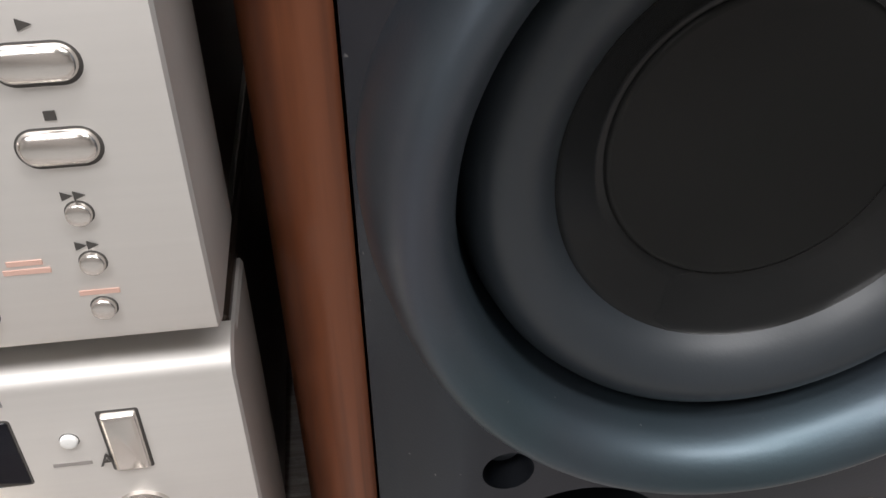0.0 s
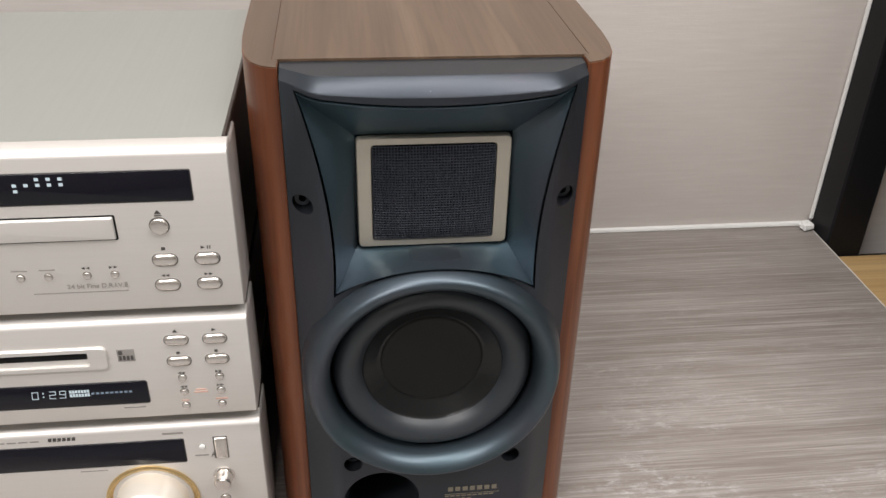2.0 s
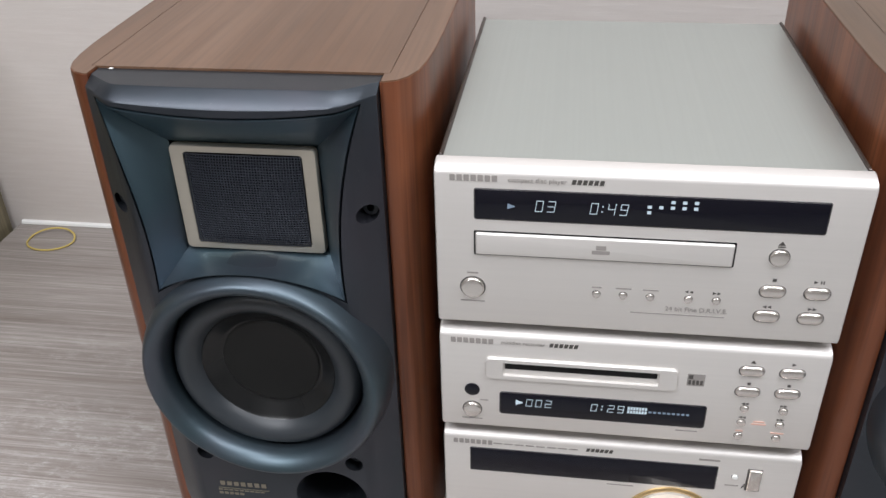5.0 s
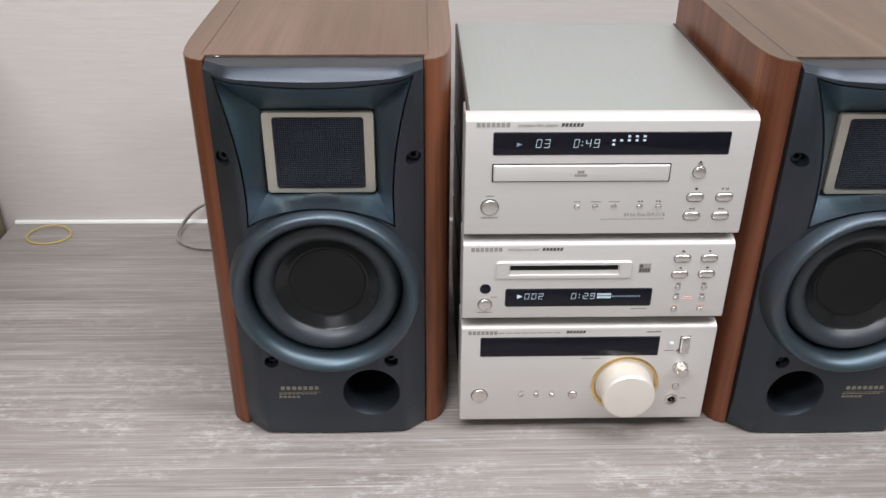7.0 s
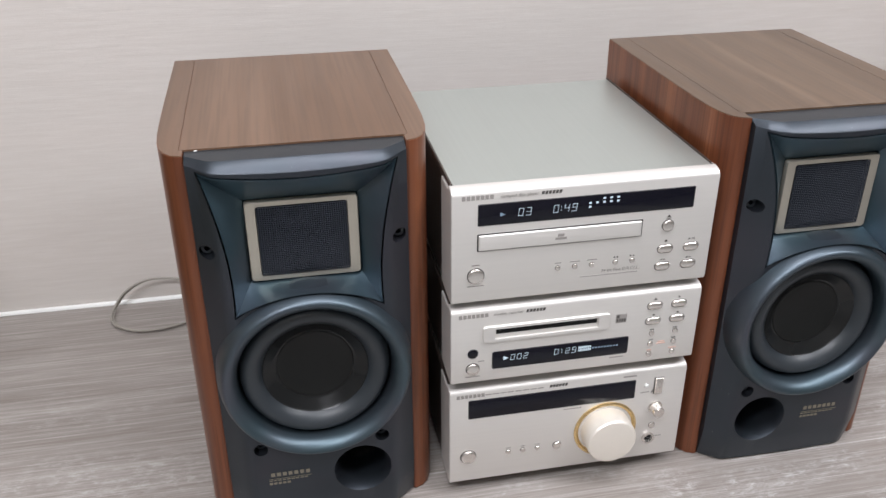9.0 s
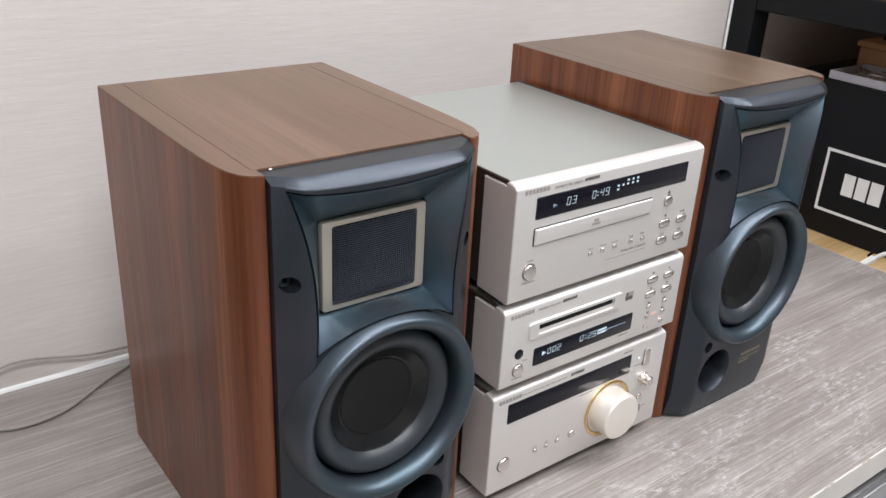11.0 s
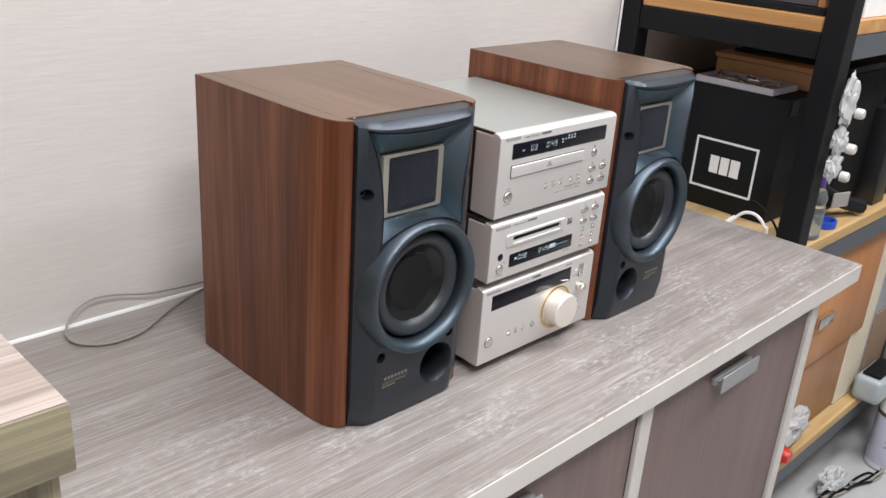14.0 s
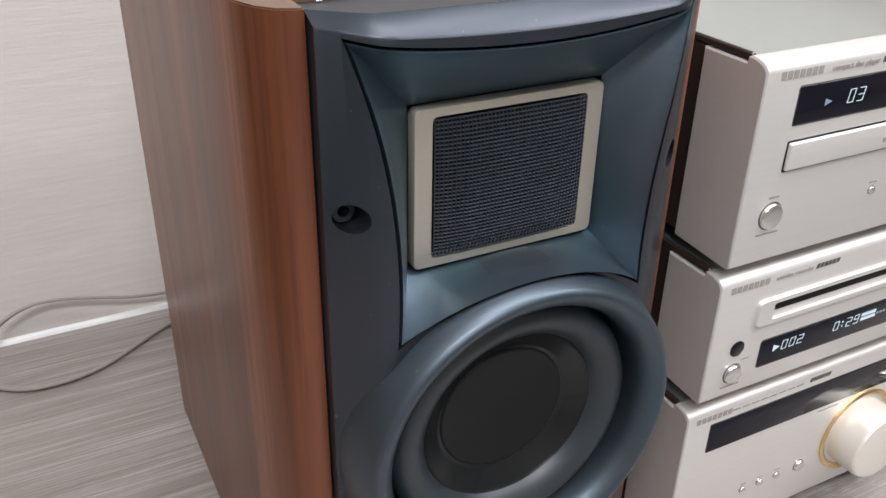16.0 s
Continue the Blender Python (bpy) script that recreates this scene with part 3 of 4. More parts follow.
def round_button(u, x, z, r, proud=0.0016, mat=None, name="button"):
    part("button_gap", pad(x, z, 2.24 * r, 2.24 * r, 1.12 * r, FY + 0.0006, FY - 0.0001, 0.0001, None, 8), M_INK, u)
    part(name, lathe([(r, FY + 0.0006), (r, FY - proud * 0.55), (r * 0.93, FY - proud * 0.9), (r * 0.8, FY - proud), (r * 0.4, FY - proud * 1.08), (0.00005, FY - proud * 1.1)], x, z, 32), mat or M_CHROME, u, "small round chrome button", 50)


def pill_button(u, x, z, w=0.0125, h=0.0068, proud=0.0018):
    part("button_gap", pad(x, z - 0.0002, w + 0.0010, h + 0.0011, (h + 0.0010) / 2, FY + 0.0006, FY - 0.0001, 0.0001, None, 8), M_INK, u)
    part("button", pad(x, z, w, h, h / 2 - 0.0001, FY + 0.0006, FY - proud, 0.0013, None, 8), M_CHROME, u, "oval chrome button")


def triangle(x, z, s, bm, d=1):
    return flat([(x - d * s / 2, z - s * 0.45), (x + d * s / 2, z), (x - d * s / 2, z + s * 0.45)], FY - 0.0002, bm)


def dashes(u, spots, material=None, name="legend"):
    """Small printed legends, as bars (x, z, width, height)."""
    bm = bmesh.new()
    for x, z, w, h in spots:
        bar(x - w / 2, x + w / 2, z - h / 2, z + h / 2, FY - 0.0002, bm)
    tagged(part(name, bm, material or M_INKPALE, u, "", 0), kind="stuff")


def maker_mark(u, x, z):
    bm = bmesh.new()
    for k in range(7):
        bar(x + 0.0035 * k, x + 0.0035 * k + 0.0027, z - 0.0017, z + 0.0017, FY - 0.0002, bm)
    tagged(part("maker_mark", bm, M_INKPALE, u, "grey printed maker's mark", 0), kind="stuff")


def model_mark(u, x, z, k=6):
    bm = bmesh.new()
    for i in range(k):
        flat([(x + 0.0027 * i, z - 0.0013), (x + 0.0027 * i + 0.002, z - 0.0013), (x + 0.0027 * i + 0.0026, z + 0.0013), (x + 0.0027 * i + 0.0006, z + 0.0013)], FY - 0.0002, bm)
    tagged(part("model_mark", bm, M_INK, u, "", 0), kind="stuff")


def display(u, x0, x1, z0, z1, r=0.0008):
    part("display_gap", pad((x0 + x1) / 2, (z0 + z1) / 2, x1 - x0 + 0.0010, z1 - z0 + 0.0010, r + 0.0004, FY + 0.001, FY - 0.0001, 0.0001), M_INK, u)
    return part("display_window", pad((x0 + x1) / 2, (z0 + z1) / 2, x1 - x0, z1 - z0, r, FY + 0.001, FY - 0.0004, 0.0003), M_GLASS, u, "glossy black display window")


FEET = 0.006
# compact disc player
CZ = 0.9635
cd = hifi_unit("cd_player", (0, 0, CZ), 1.0592 - CZ, "champagne-silver compact disc player on top of the stack, display lit")


def cz(z):
    return z - CZ


win = display(cd, -0.0845, 0.0855, cz(1.0295), cz(1.0465))
bm = bmesh.new()
for ch, x in (("0", -0.0545), ("3", -0.0485), ("0", -0.0275), ("4", -0.0190), ("9", -0.0130)):
    digit(ch, x, cz(1.0350), 0.0040, 0.0066, FY - 0.0006, bm)
bar(-0.0216, -0.0209, cz(1.0365), cz(1.0372), FY - 0.0006, bm)
bar(-0.0213, -0.0206, cz(1.0392), cz(1.0399), FY - 0.0006, bm)
tagged(part("display_digits", bm, M_DIGIT, win, "pale lit digits", 0), kind="stuff")
bm = flat([(-0.0680, cz(1.0360)), (-0.0640, cz(1.0376)), (-0.0680, cz(1.0392))], FY - 0.0006)
part("play_symbol", bm, M_DIGITDIM, win, "", 0)
bm = bmesh.new()
for k, (x, z) in enumerate([(0.0015, 0), (0.0070, 0), (0.0125, 0), (0.0180, 0), (0.0235, 0), (0.0125, 1), (0.0180, 1), (0.0235, 1), (0.0015, -1)]):
    bar(x - 0.0010, x + 0.0010, cz(1.0398 + 0.0031 * z), cz(1.0414 + 0.0031 * z), FY - 0.0006, bm)
tagged(part("track_marks", bm, M_DIGIT, win, "small lit track numbers", 0), kind="stuff")
part("tray_gap", pad(-0.0197, cz(1.0152), 0.1308, 0.0146, 0.0010, FY + 0.001, FY - 0.0001, 0.0001), M_BLACK, cd)
tray = part("disc_tray", pad(-0.0197, cz(1.0152), 0.1288, 0.0128, 0.0008, FY + 0.001, FY - 0.0018, 0.0009), M_ALU, cd, "closed silver disc drawer")
bm = bmesh.new()
bar(-0.0248, -0.0158, cz(1.0128), cz(1.0148), FY - 0.0020, bm)
bar(-0.0228, -0.0178, cz(1.0153), cz(1.0178), FY - 0.0020, bm)
tagged(part("disc_symbol", bm, M_INKPALE, tray, "", 0), kind="stuff")
round_button(cd, -0.0858, cz(0.9873), 0.0062, 0.0020, None, "power_button")
for x in (-0.0208, -0.0070, 0.0068, 0.0262, 0.0402):
    round_button(cd, x, cz(0.9873), 0.0020, 0.0012)
round_button(cd, 0.0668, cz(1.0152), 0.0046, 0.0018, None, "eject_button")
for x, z in ((0.0668, 0.9950), (0.0885, 0.9950), (0.0662, 0.9795), (0.0880, 0.9795)):
    pill_button(cd, x, cz(z))
maker_mark(cd, -0.0970, cz(1.0525))
lettering("print", "compact disc player", 0.0036, -0.0680, cz(1.0512), FY - 0.0003, M_INKPALE, cd)
model_mark(cd, -0.0370, cz(1.0523))
lettering("print", "24 bit Fine D.R.I.V.E.", 0.0038, 0.0150, cz(0.9795), FY - 0.0003, M_INKPALE, cd)
dashes(cd, [(0.0215, cz(0.9770), 0.048, 0.0007), (-0.0208, cz(0.9915), 0.005, 0.0008), (-0.007, cz(0.9915), 0.008, 0.0008), (0.0068, cz(0.9915), 0.008, 0.0008), (-0.0858, cz(0.9785), 0.013, 0.0008), (-0.0858, cz(0.9965), 0.006, 0.001)])
bm = bmesh.new()
for x in (0.0248, 0.0272, 0.0388, 0.0412):
    triangle(x, cz(0.9917), 0.0018, bm, -1 if x < 0.03 else 1)
flat([(0.0650, cz(1.0222)), (0.0686, cz(1.0222)), (0.0668, cz(1.0245))], FY - 0.0002, bm)
bar(0.0650, 0.0686, cz(1.0210), cz(1.0216), FY - 0.0002, bm)
bar(0.0658, 0.0678, cz(1.0008), cz(1.0026), FY - 0.0002, bm)
triangle(0.0868, cz(1.0017), 0.0020, bm)
bar(0.0890, 0.0896, cz(1.0008), cz(1.0026), FY - 0.0002, bm)
bar(0.0902, 0.0908, cz(1.0008), cz(1.0026), FY - 0.0002, bm)
for x in (0.0645, 0.0668, 0.0868, 0.0891):
    triangle(x, cz(0.9852), 0.0019, bm, -1 if x < 0.07 else 1)
tagged(part("button_symbols", bm, M_INK, cd, "", 0), kind="stuff")

# minidisc recorder
MZ = 0.8865
md = hifi_unit("minidisc_recorder", (0, 0.001, MZ), 0.9578 - MZ, "champagne-silver minidisc recorder in the middle of the stack, display lit")


def mz(z):
    return z - MZ


mouth = [[(-0.026 + x, y, mz(0.9325) + z) for x, z in rounded(w, h, r)] for w, h, r, y in ((0.1060, 0.0150, 0.0030, FY + 0.001), (0.1060, 0.0150, 0.0030, FY - 0.0012), (0.1050, 0.0140, 0.0026, FY - 0.0018), (0.0862, 0.0092, 0.0008, FY - 0.0018), (0.0860, 0.0090, 0.0006, FY - 0.0006), (0.0858, 0.0088, 0.0006, FY + 0.0003))]
slot = part("disc_slot", loft(mouth, None, (False, True)), M_ALU, md, "raised silver slot surround", 30)
part("slot_mouth", pad(-0.026, mz(0.9342), 0.0842, 0.0046, 0.0004, FY + 0.0009, FY - 0.0003, 0.0002), M_BLACK, slot, "dark slot mouth")
win = display(md, -0.0705, 0.0450, mz(0.8985), mz(0.9145), 0.0015)
bm = bmesh.new()
for ch, x in (("0", -0.0560), ("0", -0.0505), ("2", -0.0450), ("0", -0.0190), ("2", -0.0095), ("9", -0.0040)):
    digit(ch, x, mz(0.9052), 0.0038, 0.0056, FY - 0.0006, bm)
bar(-0.0128, -0.0120, mz(0.9065), mz(0.9073), FY - 0.0006, bm)
bar(-0.0126, -0.0118, mz(0.9090), mz(0.9098), FY - 0.0006, bm)
flat([(-0.0615, mz(0.9058)), (-0.0572, mz(0.9078)), (-0.0615, mz(0.9098))], FY - 0.0006, bm)
for x in range(7):
    bar(0.0020 + 0.0016 * x, 0.0032 + 0.0016 * x, mz(0.9085), mz(0.9105), FY - 0.0006, bm)
    bar(0.0020 + 0.0016 * x, 0.0032 + 0.0016 * x, mz(0.9058), mz(0.9078), FY - 0.0006, bm)
tagged(part("display_digits", bm, M_DIGIT, win, "pale lit digits and level bars", 0), kind="stuff")
bm = bmesh.new()
for x in range(9):
    bar(0.0138 + 0.0026 * x, 0.0154 + 0.0026 * x, mz(0.9070), mz(0.9082), FY - 0.0006, bm)
tagged(part("level_marks", bm, M_DIGITDIM, win, "", 0), kind="stuff")
part("remote_sensor", pad(-0.0868, mz(0.9150), 0.0088, 0.0088, 0.0043, FY + 0.0006, FY - 0.0005, 0.0003, None, 8), M_GLASS, md, "round black remote-control sensor")
round_button(md, -0.0868, mz(0.9003), 0.0052, 0.0020, None, "power_button")
for x, z in ((0.0652, 0.9420), (0.0862, 0.9420), (0.0650, 0.9275), (0.0860, 0.9278)):
    pill_button(md, x, mz(z), 0.0128, 0.0062)
for x, z in ((0.0652, 0.9152), (0.0860, 0.9152), (0.0650, 0.9050), (0.0858, 0.9050), (0.0648, 0.8950), (0.0854, 0.8950)):
    round_button(md, x, mz(z), 0.0022, 0.0014)
maker_mark(md, -0.0985, mz(0.9505))
lettering("print", "minidisc recorder", 0.0034, -0.0705, mz(0.9495), FY - 0.0003, M_INKPALE, md)
model_mark(md, -0.0440, mz(0.9505))
bm = bmesh.new()
flat([(0.0322, mz(0.9290)), (0.0416, mz(0.9290)), (0.0416, mz(0.9372)), (0.0322, mz(0.9372))], FY - 0.0002, bm)
mark = part("disc_symbol", bm, M_INKPALE, md, "small grey square disc mark", 0)
bm = bmesh.new()
for k in range(4):
    bar(0.0330 + 0.0021 * k, 0.0344 + 0.0021 * k, mz(0.9300), mz(0.9330), FY - 0.0004, bm)
bar(0.0330, 0.0352, mz(0.9338), mz(0.9365), FY - 0.0004, bm)
tagged(part("symbol_strokes", bm, M_INK, mark, "", 0), kind="stuff")
bm = bmesh.new()
flat([(0.0637, mz(0.9472)), (0.0667, mz(0.9472)), (0.0652, mz(0.9492))], FY - 0.0002, bm)
triangle(0.0862, mz(0.9480), 0.0022, bm)
bar(0.0642, 0.0660, mz(0.9322), mz(0.9338), FY - 0.0002, bm)
bar(0.0851, 0.0869, mz(0.9325), mz(0.9341), FY - 0.0002, bm)
for x, z in ((0.0640, 0.9186), (0.0660, 0.9186), (0.0848, 0.9186), (0.0868, 0.9186), (0.0640, 0.9086), (0.0660, 0.9086), (0.0846, 0.9086), (0.0866, 0.9086)):
    triangle(x, mz(z), 0.0019, bm, -1 if x < 0.07 else 1)
tagged(part("button_symbols", bm, M_INK, md, "", 0), kind="stuff")
dashes(md, [(0.0745, mz(0.9060), 0.006, 0.0010), (0.0745, mz(0.9042), 0.008, 0.0010), (0.0854, mz(0.8985), 0.007, 0.0010), (0.0648, mz(0.8985), 0.004, 0.0010)], M_INKRED)
dashes(md, [(0.0360, mz(0.8955), 0.012, 0.0009), (-0.080, mz(0.9075), 0.005, 0.0008), (-0.0868, mz(0.8930), 0.012, 0.0007)])

# receiver
RZ = 0.7780
rc = hifi_unit("receiver", (0, 0.005, RZ), 0.8772 - RZ, "champagne-silver stereo receiver with gold volume knob, bottom of the stack", feet=0.0135)


def rz(z):
    return z - RZ - 0.0035


win = display(rc, -0.0885, 0.0585, rz(0.8500), rz(0.8685), 0.0006)
round_button(rc, -0.0885, rz(0.8090), 0.0064, 0.0020, None, "power_button")
for x in (-0.0530, -0.0400, -0.0268):
    round_button(rc, x, rz(0.8090), 0.0021, 0.0014)
round_button(rc, -0.0090, rz(0.8090), 0.0036, 0.0016)
KX, KZ = 0.0345, 0.8200
part("knob_recess", lathe([(0.0285, FY + 0.0004), (0.0285, FY - 0.0010), (0.0268, FY - 0.0016), (0.0250, FY - 0.0008), (0.0245, FY + 0.0002), (0.0005, FY + 0.0002)], KX, rz(KZ), 64), M_GOLDRIM, rc, "polished gold ring round the knob", 40)
part("volume_knob", lathe([(0.0222, FY + 0.0001), (0.0222, FY - 0.0150), (0.0218, FY - 0.0178), (0.0208, FY - 0.0190), (0.0190, FY - 0.0194), (0.0004, FY - 0.0194)], KX, rz(KZ), 72), M_GOLD, rc, "large champagne-gold volume knob", 30)
part("switch_gap", pad(0.0800, rz(0.8600), 0.0086, 0.0178, 0.0006, FY + 0.0006, FY - 0.0001, 0.0001), M_INK, rc)
part("switch", pad(0.0802, rz(0.8602), 0.0072, 0.0164, 0.0005, FY + 0.0006, FY - 0.0018, 0.0009), M_CHROME, rc, "upright rectangular metal switch")
round_button(rc, 0.0690, rz(0.8615), 0.0018, 0.0010, M_WHITE, "indicator_lamp")
part("small_knob", lathe([(0.0066, FY + 0.0004), (0.0066, FY - 0.0010), (0.0054, FY - 0.0012), (0.0052, FY - 0.0085), (0.0046, FY - 0.0096), (0.0003, FY - 0.0098)], 0.0795, rz(0.8370), 40), M_CHROME, rc, "small silver tone knob", 35)
round_button(rc, 0.0785, rz(0.8170), 0.0028, 0.0014)
jack = part("headphone_socket", lathe([(0.0058, FY + 0.0004), (0.0058, FY - 0.0012), (0.0048, FY - 0.0018), (0.0038, FY - 0.0014), (0.0036, FY + 0.0002)], 0.0765, rz(0.8030), 36), M_CHROME, rc, "chrome ring of the headphone socket", 40)
part("socket_hole", lathe([(0.0037, FY + 0.0002), (0.0030, FY - 0.0003), (0.0004, FY - 0.0002)], 0.0765, rz(0.8030), 28), M_BLACK, jack, "black socket hole", 40)
maker_mark(rc, -0.0990, rz(0.8735))
model_mark(rc, -0.0190, rz(0.8738))
lettering("print", "A", 0.0052, 0.0735, rz(0.8530), FY - 0.0003, M_INK, rc)
dashes(rc, [(-0.0720 + 0.0065 * k, rz(0.8733), 0.0052, 0.0009) for k in range(8)] + [(0.0530, rz(0.8735), 0.012, 0.0014), (0.0680, rz(0.8545), 0.008, 0.0010), (-0.053, rz(0.8130), 0.004, 0.0007), (-0.040, rz(0.8130), 0.004, 0.0007), (-0.0268, rz(0.8130), 0.004, 0.0007), (0.0030, rz(0.8470), 0.016, 0.0007), (0.0860, rz(0.8040), 0.006, 0.0010)])


# ---- cables on the desk ----
def cable(label, category, strands):
    c = thing("speaker_cable", (0, 0, 0), label, category)
    for pts in strands:
        core = part("strand", tube(pts, 0.0013), M_COPPER, c)
    return c


LOOP = [(-0.200, 0.386, 0.764), (-0.245, 0.387, 0.766), (-0.280, 0.388, 0.767), (-0.317, 0.389, 0.770), (-0.362, 0.390, 0.780), (-0.392, 0.389, 0.782), (-0.416, 0.386, 0.772), (-0.430, 0.376, 0.758), (-0.432, 0.355, 0.7530), (-0.419, 0.335, 0.7525), (-0.393, 0.324, 0.7523), (-0.353, 0.330, 0.7523), (-0.301, 0.362, 0.753), (-0.245, 0.384, 0.756), (-0.200, 0.386, 0.758)]
cable("clear twin speaker cable looped on the desk behind the speaker", "cable", [LOOP, [(x * 1.004, y - 0.0020 + 0.012 * (x + 0.3), z + 0.0016) for x, y, z in LOOP]])
ring = [(-0.605 + 0.026 * math.cos(a), 0.383 + 0.020 * math.sin(a), DESK + 0.0014 + 0.004 * max(0, math.sin(a))) for a in (2 * math.pi * k / 14 for k in range(15))]
band = thing("rubber_band", (0.014, -0.024, 0), "thin yellow rubber band lying on the desk", "rubber band")
part("loop", tube(ring, 0.0010), plastic("yellow_rubber", (0.50, 0.38, 0.10), 0.5, 0), band)

# ---- taller cabinet at the desk's end ----
M_RISER = grain("cabinet_laminate", "x", (0.24, 0.205, 0.13), (0.30, 0.26, 0.17), (0.36, 0.32, 0.22), (0.4, 0.5))
M_RISERTOP = grain("cabinet_top_laminate", "x", (0.36, 0.29, 0.25), (0.43, 0.355, 0.31), (0.50, 0.43, 0.385), (0.35, 0.45))
M_RISERLEG = grain("cabinet_side_laminate", "z", (0.20, 0.17, 0.105), (0.28, 0.245, 0.16), (0.33, 0.29, 0.20), (0.4, 0.5))
tall = thing("tall_cabinet", (-0.651, -0.220, 0), "taller grey-brown wood-print cabinet standing at the desk's end", "cabinet")
part("slab", box(-0.50, 0.0, 0.0, 0.612, 1.000, 1.0390, 0.0015, 2), M_RISER, tall, "thick wood-print top slab")
part("top_face", box(-0.499, -0.001, 0.001, 0.611, 1.0391, 1.0398), M_RISERTOP, tall, "pinkish grey wood-print top")
part("body", box(-0.495, -0.006, 0.010, 0.610, 0.0, 0.9998), M_RISERLEG, tall, "wood-print cabinet body")

# ---- steel shelving beside the desk ----
shelf = thing("shelving_rack", (0.6775, -0.002, 0), "black steel shelving rack with pine boards, full of audio parts", "shelf")
for x in (0.0, 1.30):
    part("post", box(x, x + 0.042, -0.035, 0.007, 0, 1.75, 0.002, 1), M_STEEL, shelf, "square black steel post")
    part("post", box(x, x + 0.042, 0.356, 0.398, 0, 1.75, 0.002, 1), M_STEEL, shelf, "square black steel post")
    for z in (0.13, 0.667, 1.063):
        part("crossbeam", box(x + 0.002, x + 0.040, 0.0075, 0.3555, z, z + 0.042, 0.002, 1), M_STEEL, shelf, "black steel end beam")
for z in (0.13, 0.667, 1.063):
    part("front_beam", box(0.0425, 1.2995, -0.033, 0.005, z, z + 0.042, 0.002, 1), M_STEELLIT, shelf, "black steel front beam, its gloss put into a grey colour")
    part("back_beam", box(0.0425, 1.2995, 0.358, 0.396, z, z + 0.042, 0.002, 1), M_STEEL, shelf, "black steel rear beam")
    part("board", box(0.004, 1.340, 0.009, 0.354, z + 0.0425, z + 0.0665, 0.0015, 1), M_PINE if z > 1 else M_PINEX, shelf, "pale pine shelf board")
    if z > 1:
        part("board_lip", box(0.0435, 1.2985, -0.034, 0.0085, z + 0.0425, z + 0.0665, 0.0015, 1), M_PINE, shelf, "pine front edge")
    else:
        part("board_lip", box(0.0435, 1.2985, -0.034, 0.0085, z + 0.0425, z + 0.0660, 0.0015, 1), M_PINEX, shelf, "pine front edge")
SHELF = 0.7337
TOPSHELF = 1.1297

# big black loudspeaker on the rack
sub = thing("subwoofer_box", (0.7600, 0.0670, SHELF), "large black painted speaker box with white framed emblem, on the rack", "speaker")
part("cabinet", box(0, 0.30, 0, 0.262, 0, 0.238, 0.003), M_BOXBLACK, sub, "black painted wooden cabinet", 30)
for x in (0.01, 0.2):
    part("corner_guard", box(x, x + 0.03, -0.002, -0.0004, 0.208, 0.236, 0.0006, 1), M_STEEL, sub, "black metal corner guard")


def side_bar(y0, y1, z0, z1, x=-0.0012):
    return box(x, -0.0002, y0, y1, z0, z1)


ey0, ey1, ez0, ez1 = 0.036, 0.166, 0.038, 0.138
for q in ((ey0, ey1, ez1 - 0.0042, ez1), (ey0, ey1, ez0, ez0 + 0.0042), (ey0, ey0 + 0.0042, ez0 + 0.0043, ez1 - 0.0043), (ey1 - 0.0042, ey1, ez0 + 0.0043, ez1 - 0.0043)):
    part("emblem_frame", side_bar(*q), M_WHITE, sub, "white frame line")
for q in ((0.112, 0.130, 0.072, 0.106), (0.0905, 0.1085, 0.072, 0.106), (0.068, 0.0870, 0.072, 0.106)):
    part("emblem_block", side_bar(*q), M_WHITE, sub, "plain white emblem block")
plug = thing("white_cable", (-0.026, -0.033, 0.004), "white cable with plug hooked over the rear of the desk", "cable")
part("lead", tube([(0.716, 0.124, 0.752), (0.718, 0.112, 0.764), (0.720, 0.098, 0.768), (0.720, 0.084, 0.765), (0.720, 0.070, 0.752), (0.720, 0.060, 0.72), (0.720, 0.055, 0.5)], 0.0032), M_WHITE, plug)
part("plug", tube([(0.708, 0.136, 0.738), (0.712, 0.130, 0.746), (0.716, 0.124, 0.753)], 0.0055), M_WHITE, plug, "white plug body")
lead = thing("black_cable", (-0.040, -0.033, 0.010), "thin black cable drooping beside the speaker box", "cable")
part("lead", tube([(0.735, 0.135, 0.745), (0.735, 0.115, 0.775), (0.735, 0.098, 0.784), (0.735, 0.075, 0.774), (0.735, 0.045, 0.745), (0.735, 0.035, 0.70), (0.735, 0.03, 0.6)], 0.0022), M_BLACK, lead)

M_CARD = plastic("brown_cardboard", (0.56, 0.31, 0.15), 0.7, 0.3)
M_PANELBROWN = plastic("panel_brown", (0.24, 0.155, 0.095), 0.7, 0.3)
M_CARDDARK = plastic("dark_board", (0.20, 0.13, 0.075), 0.6, 0.3)
carton = thing("flat_carton", (0.8744, 0.0670, SHELF + 0.239), "flat brown wooden carton lying on the speaker box", "box")
part("body", box(0, 0.16, 0, 0.215, 0, 0.034, 0.0015, 1), M_CARD, carton)
part("lid", box(-0.004, 0.164, -0.004, 0.219, 0.0345, 0.044, 0.0015, 1), M_CARD, carton, "brown lid")
M_TRAY = clear("cloudy_plastic", (0.85, 0.84, 0.90), 0.4)
M_TRAY.node_tree.nodes["Principled BSDF"].inputs["Transmission Weight"].default_value = 0.45
tray = thing("parts_tray", (0.7644, 0.1020, SHELF + 0.239), "cloudy plastic tray of small metal screws on the speaker box", "tray")
part("tray_base", box(0, 0.10, 0, 0.16, 0, 0.002), M_TRAY, tray)
